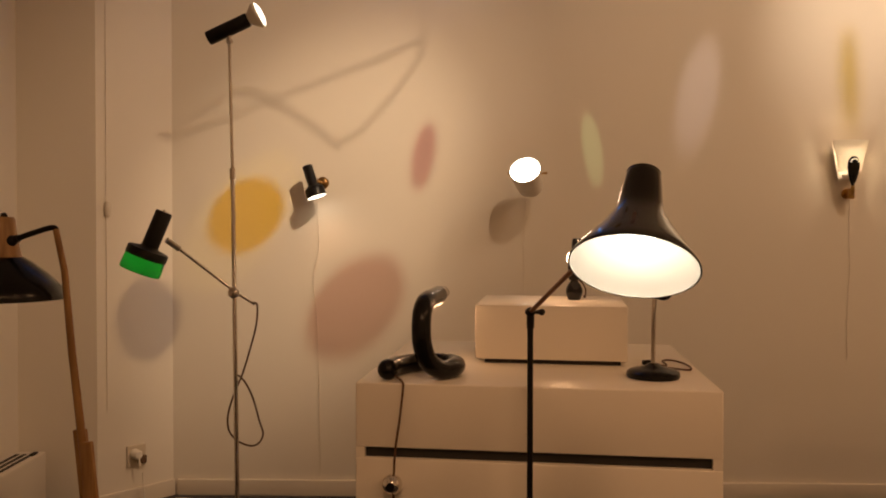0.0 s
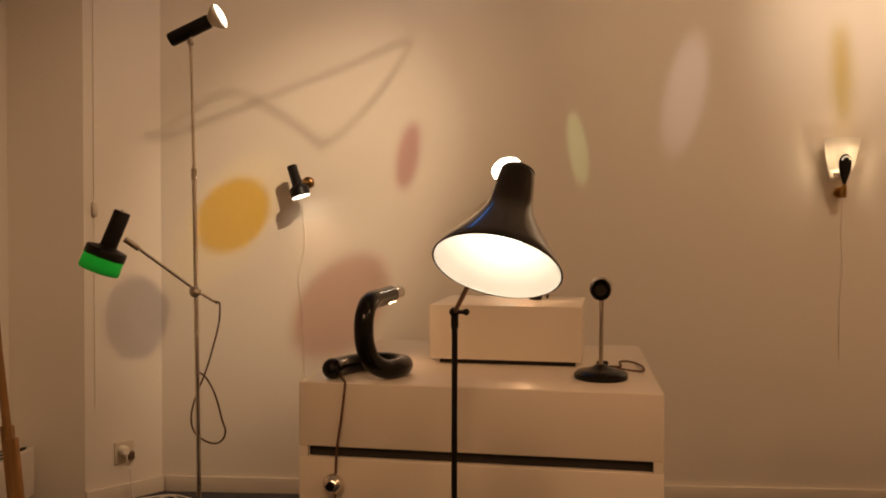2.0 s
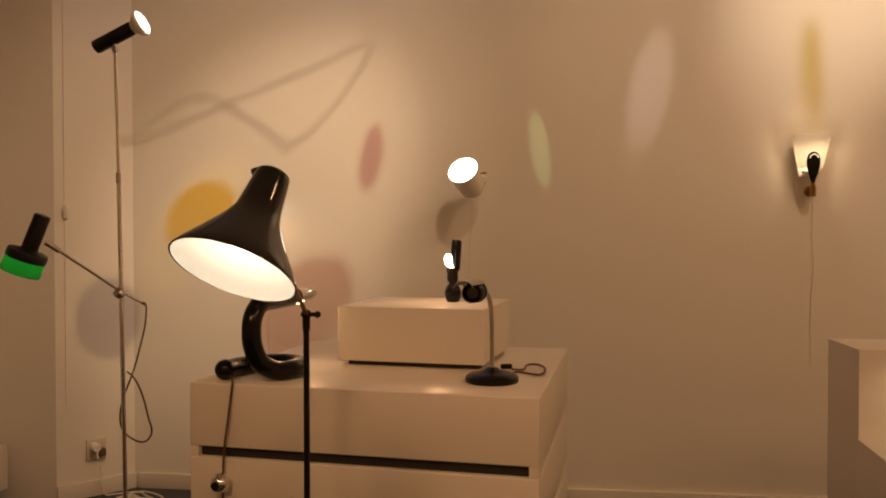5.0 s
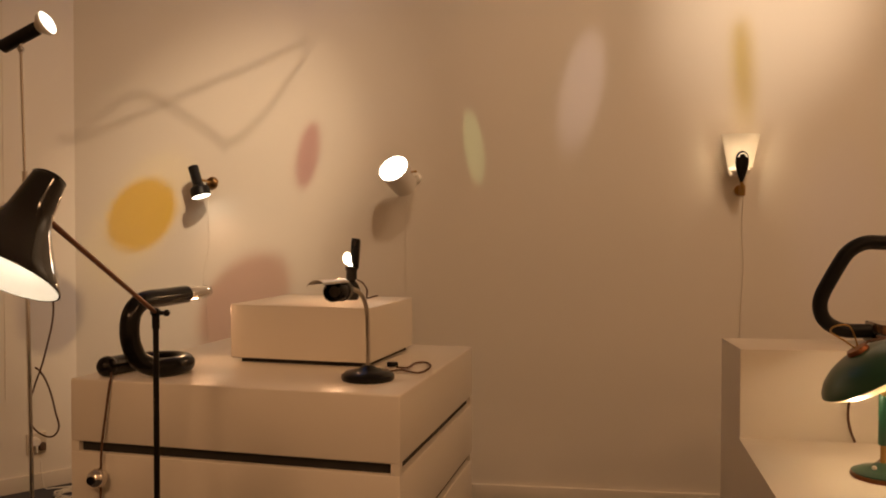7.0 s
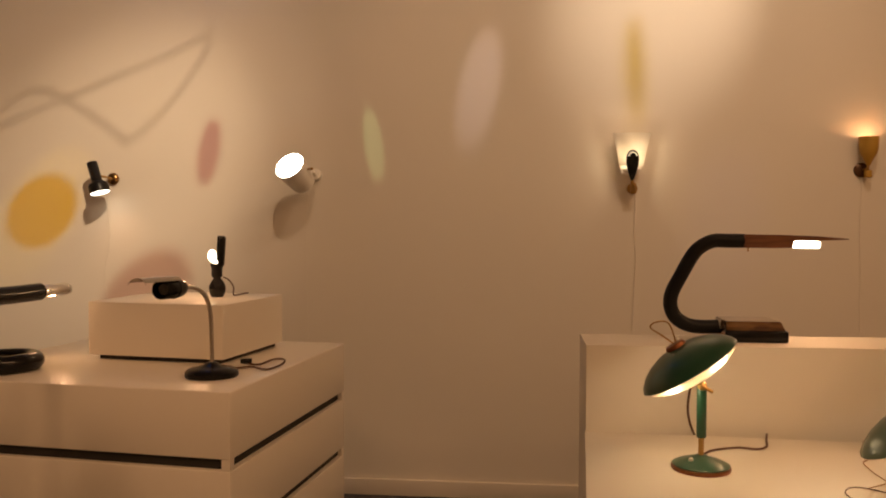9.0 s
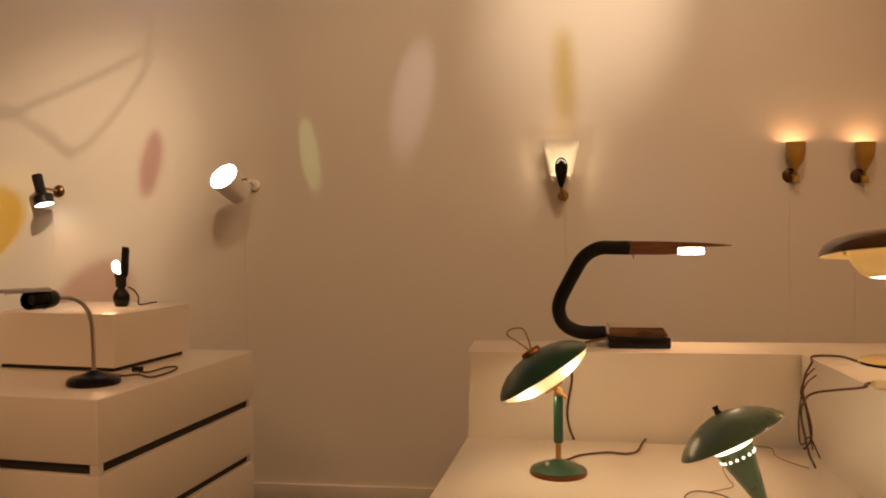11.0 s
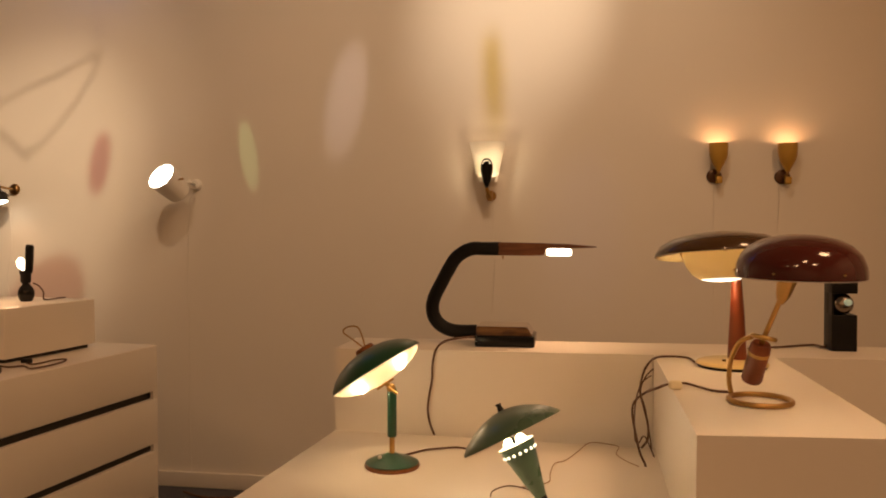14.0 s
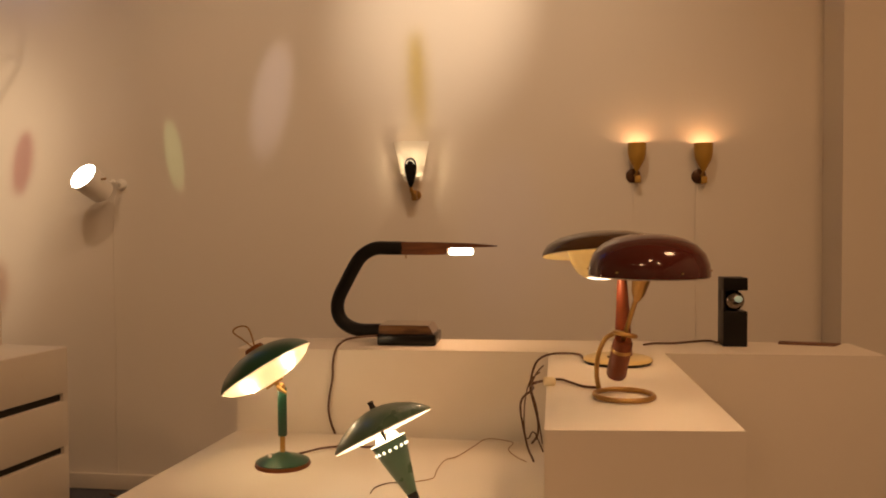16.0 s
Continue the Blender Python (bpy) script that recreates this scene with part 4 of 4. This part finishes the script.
wpart("bulb", ball(0.030, m @ pose(0, 0, -0.018), 0.7), HOT, mu, "lit bulb in the bowl")
wpart("diffuser_bottom", lathe([(0.0435, -0.0500), (0.042, -0.0545), (0.028, -0.0575), (0, -0.0585)], 48, m), glow("lit_bowl_glass", (1.0, 0.86, 0.64), 2.2), mu, "bright glass bottom of the bowl")
for k in range(3):
    a0 = 2 * math.pi * k / 3 + 0.6
    wpart("bracket", rod(tuple(m @ Vector((0.088 * math.cos(a0), 0.088 * math.sin(a0), 0.002))), tuple(m @ Vector((0.10 * math.cos(a0), 0.10 * math.sin(a0), 0.030))), 0.003), BRASS, mu)
lamp("mushroom_light", "POINT", tuple(m @ Vector((0, 0, 0.004))), 0.6, BULB, 0.03)
lamp("mushroom_down_light", "POINT", tuple(m @ Vector((0, 0, -0.070))), 0.25, WARM, 0.01)
wpart("lamp_cord", tube(smooth_path([(1.90, 2.435, ZB + 0.004)] + [(1.885, 2.501, 0.836), (1.844, 2.509, 0.836), (1.815, 2.484, 0.836)] + [(1.798, 2.400, 0.835), (1.785, 2.400, 0.808), (1.779, 2.400, 0.768), (1.788, 2.400, 0.729), (1.797, 2.400, 0.689), (1.796, 2.400, 0.656), (1.782, 2.400, 0.635)], 6), 0.0026, 8), CORD, mu)

# --- oxblood dome lamp on a brass ring foot
rl = thing("dome_lamp", pose(2.001, 2.022, ZB), "oxblood dome desk lamp on a brass ring foot, lit", "desk lamp")
wpart("ring_foot", ring_at((2.001, 2.022, ZB + 0.006), (0, 0, 1), 0.0532, 0.0050, 56), BRASS, rl, "brass ring foot")
RD = Vector((2.042, 1.868, 1.070))
m = Matrix.Translation(RD) @ pose(0, 0, 0, 1.0, 0.5, 0)
PR = [(0.0972, 0.0), (0.0975, 0.004), (0.0958, 0.019), (0.089, 0.036), (0.0755, 0.050), (0.056, 0.060), (0.031, 0.066), (0.012, 0.0675), (0, 0.068)]
sh = wpart("shade", lathe(PR, 64, m, 0.0012), OXBLOOD, rl, "glossy oxblood dome shade")
wpart("shade_lining", lathe([(r * 0.985, h - 0.002) for r, h in PR], 64, m), WINNER, sh, "white shade inside")
wpart("bulb", ball(0.024, m @ pose(0, 0, 0.030), 1.1), HOT, sh)
for k in range(6):
    a0 = 2 * math.pi * k / 6
    wpart("rivet", ball(0.0022, m @ pose(0.0977 * math.cos(a0), 0.0977 * math.sin(a0), 0.009), 0.8), BRASS, sh)
st = Vector((2.030, 1.925, 1.058))
hb, ht = Vector((1.986, 2.028, 0.872)), Vector((2.000, 2.000, 0.944))
wpart("socket", tube([st + Vector((0.004, -0.008, 0.014)), st, st - Vector((0.004, -0.008, 0.022)), st - Vector((0.007, -0.016, 0.036))], [0.017, 0.0155, 0.012, 0.006], 24), BRASS, rl, "polished brass socket")
wpart("rod", rod(st - Vector((0.004, -0.01, 0.02)), ht, 0.0045), BRASS, rl, "slim brass rod")
wpart("counterweight", tube([hb, hb.lerp(ht, 0.06), hb.lerp(ht, 0.94), ht], [0.0160, 0.0184, 0.0178, 0.0150], 28), LEATHER, rl, "red-brown leather counterweight")
wpart("weight_band", tube([hb.lerp(ht, 0.70), hb.lerp(ht, 0.78)], 0.0188, 28), BRASS, rl, "brass band")
wpart("collar", ring_at((2.003, 1.995, 0.955), (0.2, 0.1, 1), 0.019, 0.0042, 28), BRASS, rl, "brass collar ring")
wpart("curved_arm", tube(smooth_path([(1.955, 2.056, ZB + 0.006), (1.950, 2.054, ZB + 0.035), (1.953, 2.045, ZB + 0.075), (1.967, 2.030, ZB + 0.108), (1.985, 2.010, ZB + 0.121)], 8), 0.0046, 12), BRASS, rl, "curved brass arm")
lamp("dome_lamp_light", "POINT", tuple(RD + Vector((0, 0, 0.012))), 0.7, WARM, 0.025)
C = [(1.955, 2.087, 0.838), (1.924, 2.091, 0.838), (1.897, 2.125, 0.838), (1.871, 2.154, 0.838)]
wpart("lamp_cord", tube(smooth_path(C + [(1.839, 2.129, 0.838), (1.822, 2.089, 0.838)] + [(1.793, 2.340, 0.778), (1.769, 2.340, 0.756), (1.764, 2.340, 0.727), (1.773, 2.340, 0.676), (1.782, 2.340, 0.638), (1.794, 2.340, 0.610), (1.793, 2.340, 0.580), (1.802, 2.340, 0.558), (1.814, 2.340, 0.559), (1.814, 2.340, 0.581), (1.799, 2.340, 0.595), (1.786, 2.340, 0.583)], 6), 0.0026, 8), CORD, rl)
q = Vector([(1.855, 2.105, 0.842)][0])
wpart("cord_switch", box(-0.013, 0.013, -0.010, 0.010, -0.008, 0.009, 0.0065, Matrix.Translation(q) @ pose(0, 0, 0, 0, 0, 10)), material("ivory_plastic", (0.72, 0.62, 0.40), 0.4), rl, "ivory cord switch")

# --- black block lamp with an eyeball
bk = thing("block_lamp", pose(2.275, 2.79, B2TOP), "black rectangular block lamp holding a chrome eyeball", "table lamp")
mk_ = Matrix.Translation((2.2475, 2.7475, B2TOP)) @ Matrix.Rotation(radians(7), 4, "Z")
wpart("lower_block", box(0.0, 0.062, 0.0, 0.066, 0.0, 0.094, 0.0015, mk_), BLACKMAT, bk, "black lower block")
wpart("back_slab", box(0.0, 0.045, 0.028, 0.066, 0.0935, 0.150, 0.001, mk_), BLACKMAT, bk)
wpart("upper_block", box(0.0, 0.062, 0.0, 0.066, 0.1495, 0.183, 0.0015, mk_), BLACKMAT, bk, "black top block")
wpart("side_web", box(0.0, 0.005, 0.002, 0.030, 0.0935, 0.150, 0.0, mk_), BLACKMAT, bk)
ey = wpart("eyeball", ball(0.0275, mk_ @ pose(0.030, 0.018, 0.1215)), material("smoked_chrome", (0.22, 0.19, 0.16), 0.2, metal=1.0), bk, "chrome eyeball lamp")
# weak emission put into the lens gives its greenish highlight
wpart("lens", ball(0.0115, mk_ @ pose(0.036, -0.004, 0.127), 0.8), glow("lens_highlight_glow", (0.42, 0.55, 0.42), 0.25), ey, "pale greenish glass lens")
wpart("lamp_cord", tube(smooth_path([(2.25, 2.80, B2TOP + 0.012), (2.235, 2.79, B2TOP + 0.005)] + [(2.219, 2.831, 0.834), (2.172, 2.800, 0.834), (2.117, 2.757, 0.834), (2.072, 2.748, 0.834), (2.042, 2.711, 0.834)], 6), 0.0028, 8), CORD, bk)

# --- folded brochure on the long plinth
br_ = thing("brochure", pose(2.46, 2.85, B2TOP), "dark brown paper brochure lying on the long plinth", "brochure")
wpart("cover", prism([(2.395, 2.822), (2.535, 2.812), (2.560, 2.858), (2.405, 2.866)], B2TOP + 0.0005, B2TOP + 0.004, 0.0006), PAPER, br_)

# ---------------------------------------------------------------- cords on the wall, sockets, heater
for ob, pts, lab in (
    (sa, [(-1.066, 3.482, 1.250), (-1.068, 3.482, 1.181), (-1.061, 3.482, 1.097), (-1.068, 3.482, 1.025), (-1.083, 3.480, 0.965), (-1.088, 3.479, 0.905), (-1.076, 3.481, 0.833), (-1.069, 3.482, 0.712), (-1.060, 3.483, 0.422), (-1.057, 3.483, 0.080)], "thin white cord"),
    (ws, [(-0.178, 3.581, 1.307), (-0.192, 3.579, 1.278), (-0.198, 3.579, 1.204), (-0.202, 3.578, 1.079), (-0.201, 3.578, 0.855), (-0.196, 3.579, 0.656), (-0.200, 3.578, 0.404), (-0.196, 3.579, 0.201), (-0.192, 3.579, 0.008)], "thin white cord"),
    (sc, [(1.137, 3.726, 1.301), (1.144, 3.727, 1.245), (1.142, 3.726, 1.106), (1.149, 3.727, 0.990), (1.142, 3.726, 0.874), (1.138, 3.726, 0.722), (1.142, 3.726, 0.593)], "thin white cord"),
    (cs1, [(2.008, 3.822, 1.327), (2.011, 3.822, 1.242), (2.007, 3.822, 1.108), (2.013, 3.823, 0.929), (2.013, 3.823, 0.703)], "thin white cord"),
    (cs2, [(2.250, 3.849, 1.321), (2.252, 3.849, 1.242), (2.249, 3.849, 1.109), (2.255, 3.849, 0.931), (2.254, 3.849, 0.707)], "thin white cord"),
):
    wpart("hanging_cord", tube(smooth_path(pts, 5), 0.0011, 8), WCORD, ob, lab)

dn = Vector((PIER[0] - CORNER[0], PIER[1] - CORNER[1], 0)).normalized()
out = Vector((-dn.y, dn.x, 0))


def splay(k, o, z):
    """A point k metres from the corner along the angled wall, o in front of it."""
    return Vector((CORNER[0], CORNER[1], 0)) + dn * k + out * o + Vector((0, 0, z))


sm = Matrix.Translation(splay(0.168, 0, 0.20)) @ Matrix(((dn.x, -out.x, 0, 0), (dn.y, -out.y, 0, 0), (0, 0, 1, 0), (0, 0, 0, 1)))
so = thing("wall_socket", Matrix.Translation(splay(0.168, 0, 0.20)), "white wall socket with a plug pushed in", "socket")
wpart("plate", box(-0.040, 0.040, -0.012, 0.0, -0.045, 0.045, 0.004, sm), material("ivory_socket", (0.60, 0.52, 0.41), 0.5), so, "square white socket plate")
wpart("plug", joined(lathe([(0, 0.045), (0.014, 0.044), (0.019, 0.034), (0.020, 0.0)], 24, sm @ pose(0.010, -0.010, 0.012, 90, 0, 0)), rod(tuple(sm @ Vector((0.010, -0.052, 0.010))), tuple(sm @ Vector((0.010, -0.060, -0.03))), 0.0035)), WCORD, so, "round white plug")
wpart("plug", box(-0.034, -0.006, -0.034, -0.010, -0.030, 0.002, 0.004, sm), material("brown_plug", (0.12, 0.07, 0.04), 0.5), so, "brown plug")

pc = thing("pull_cord", Matrix.Translation(splay(0.285, 0, 1.33)), "thin cord down the angled wall with a small switch", "cord")
wpart("line", tube([splay(0.285, 0.004, 3.25), splay(0.285, 0.004, 1.36), splay(0.285, 0.004, 0.40)], 0.0014, 8), TRIM, pc)
wpart("switch", lathe([(0, 0.03), (0.010, 0.028), (0.013, 0.015), (0.012, -0.02), (0.008, -0.028), (0, -0.03)], 20, Matrix.Translation(splay(0.282, 0.010, 1.21))), TRIM, pc, "small cord switch")

# low electric convector in the recess
hd_ = Vector((0.14, -0.99, 0)).normalized()
ha = Vector((-2.045, 3.085, 0))
hm = Matrix.Translation(ha) @ Matrix(((hd_.x, -hd_.y, 0, 0), (hd_.y, hd_.x, 0, 0), (0, 0, 1, 0), (0, 0, 0, 1)))
ht_ = thing("heater", Matrix.Translation(ha), "low white electric convector heater against the side wall", "heater")
wpart("casing", box(0.0, 1.1, -0.115, 0.0, 0.07, 0.262, 0.008, hm), TRIM, ht_, "white metal casing")
# near-black strips on the casing stand for the shade in its slots
for k in range(3):
    wpart("grille_slot_shade", box(0.05, 1.05, -0.092 + 0.028 * k, -0.078 + 0.028 * k, 0.2595, 0.264, 0.0, hm), SLOT, ht_, "dark strip for the shade in a grille slot")
wpart("control_knob", box(0.035, 0.075, -0.030, -0.012, 0.262, 0.270, 0.003, hm), SLOT, ht_)
for x in (0.08, 1.0):
    wpart("leg", box(x, x + 0.03, -0.10, -0.02, 0.0, 0.072, 0.0, hm), SLOT, ht_)

# coil of white cable on the floor in the corner
coil = []
for k in range(46):
    a0 = k * 0.55
    r0 = 0.055 + 0.014 * math.sin(k * 1.7)
    coil.append((-1.565 + r0 * 1.25 * math.cos(a0), 3.235 + r0 * 0.8 * math.sin(a0), 0.006 + 0.03 * (0.5 + 0.5 * math.sin(k * 0.9)) * (k / 46)))
tagged(link("cable_coil", tube(smooth_path(coil, 5), 0.0034, 8), WCORD), "loose coil of white cable on the carpet", "cable")
cord("floor_cable", [(-1.50, 3.24, 0.005), (-1.47, 3.30, 0.005), (-1.60, 3.36, 0.005), (-1.70, 3.30, 0.006), tuple(splay(0.15, 0.05, 0.02)), tuple(splay(0.165, 0.058, 0.14))], 0.003, WCORD, "white cable from the coil to the socket")
cord("floor_cable", [(-0.18, 3.50, 0.006), (-0.05, 3.46, 0.005), (0.12, 3.50, 0.005), (0.28, 3.44, 0.006), (0.45, 3.48, 0.005)], 0.005, CORD, "dark cable lying along the baseboard")

# cords hanging beside the side plinth
for pts in (
    [(1.804, 2.380, 0.810), (1.784, 2.380, 0.792), (1.772, 2.380, 0.759), (1.767, 2.380, 0.712), (1.769, 2.380, 0.659), (1.778, 2.380, 0.653), (1.785, 2.380, 0.667), (1.793, 2.380, 0.665), (1.804, 2.380, 0.641), (1.812, 2.380, 0.622)],
    [(1.808, 2.420, 0.819), (1.790, 2.420, 0.798), (1.779, 2.420, 0.764), (1.790, 2.420, 0.724), (1.799, 2.420, 0.671), (1.805, 2.420, 0.631)],
):
    cord("hanging_cord", pts, 0.0017, CORD, "dark cord hanging down beside the white plinth", 5)
cord("thin_cord", [(1.779, 2.326, 0.613), (1.748, 2.364, 0.613), (1.724, 2.416, 0.613), (1.726, 2.478, 0.613), (1.696, 2.498, 0.613), (1.654, 2.498, 0.613), (1.636, 2.419, 0.613), (1.616, 2.331, 0.613), (1.595, 2.297, 0.613), (1.595, 2.223, 0.613), (1.601, 2.163, 0.613), (1.575, 2.133, 0.613), (1.549, 2.111, 0.613)], 0.0011, material("tan_cord", (0.36, 0.21, 0.09), 0.6), "thin brown cord winding over the low plinth", 5)

# ---------------------------------------------------------------- the mobile of coloured discs that hangs above the view
mb_ = thing("mobile", pose(-0.2, 2.7, HIGH), "hanging wire mobile with coloured acrylic discs", "mobile")


def lit_from(target, k=0.42, src=None):
    s = src or SPOT
    return s + (Vector(target) - s) * k


def disc(name, s, z, wide, tall, colour, k=0.42, tilt=0.0, src=None):
    """A coloured plate in the beam, so that its tinted shade falls on the wall at s, z."""
    c = lit_from(on_wall(s, 0, z), k, src)
    g = bmesh.new()
    bmesh.ops.create_cone(g, cap_ends=True, segments=48, radius1=0.5 * k, radius2=0.5 * k, depth=0.002)
    mm = Matrix.Translation(c) @ Matrix.Rotation(math.atan2(U.y, U.x), 4, "Z") @ Matrix.Rotation(radians(tilt), 4, "Y") @ Matrix.Rotation(radians(90), 4, "X") @ Matrix.Diagonal((wide, tall, 1, 1))
    bmesh.ops.transform(g, matrix=mm, verts=g.verts)
    return wpart("disc", g, gel(name, colour), mb_, name.replace("_", " "))


disc("yellow_acrylic_disc", -0.330, 1.188, 0.275, 0.36, (1.0, 0.82, 0.02), tilt=45)
disc("pink_acrylic_disc", 0.425, 1.44, 0.095, 0.285, (0.82, 0.61, 0.68), tilt=10)
disc("olive_acrylic_disc", 2.200, 1.74, 0.075, 0.46, (0.86, 0.80, 0.42), k=0.35, tilt=-3, src=SPOT2)
disc("rose_acrylic_disc", 0.135, 0.80, 0.33, 0.52, (0.79, 0.62, 0.62), k=0.34, tilt=40)
blue = lit_from((-1.75, 3.33, 0.76), 0.44)
g = lathe([(0, 0.0015), (0.058, 0.0015), (0.060, 0.0), (0.058, -0.0015), (0, -0.0015)], 40, along(blue, SPOT))
wpart("disc", g, gel("blue_acrylic_disc", (0.60, 0.66, 0.78)), mb_, "pale blue acrylic disc")
# unseen tube added high on the display wall for the cone shade's blue streak
bt = thing("blue_streak_tube", Matrix.Translation((-0.70, 3.40, 2.68)), "unseen slanting blue tube added high on the display wall for a reflection", "wall lamp")
wpart("tube", tube(smooth_path([(-0.50, 3.41, 2.26), (-0.72, 3.40, 2.72), (-0.92, 3.36, 3.02), (-1.08, 3.22, 3.22)], 6), 0.026, 20), glow("blue_streak_glow", (0.09, 0.34, 1.0), 1.9), bt, "glowing blue tube added for the streak on the cone shade")
for q in ((-0.56, 3.407, 2.40), (-0.86, 3.375, 2.94)):
    wpart("bracket", rod(q, (q[0], 3.49 + 0.1103 * (q[0] + 1.047), q[2]), 0.006), STEEL, bt)
wires = [[(-1.788, 3.408, 1.475), (-1.455, 3.445, 1.598), (-1.073, 3.487, 1.748), (-0.789, 3.518, 1.856), (-0.653, 3.533, 1.922), (-0.620, 3.537, 1.917), (-0.648, 3.534, 1.844), (-0.765, 3.521, 1.678), (-0.906, 3.505, 1.529), (-0.940, 3.501, 1.512), (-0.985, 3.496, 1.516)], [(-1.788, 3.408, 1.475), (-1.623, 3.426, 1.587), (-1.455, 3.445, 1.698), (-1.383, 3.453, 1.716), (-1.323, 3.460, 1.704), (-1.215, 3.471, 1.644), (-1.072, 3.487, 1.553), (-0.977, 3.498, 1.465)]]
for w in wires:
    wpart("wire", tube([lit_from(q) for q in w], 0.0018, 8), STEEL, mb_, "bent steel wire")
top = lit_from(on_wall(0.425, 0, 1.925))
wpart("thread", rod(top, (top.x, top.y, HIGH), 0.0008, 6), STEEL, mb_)
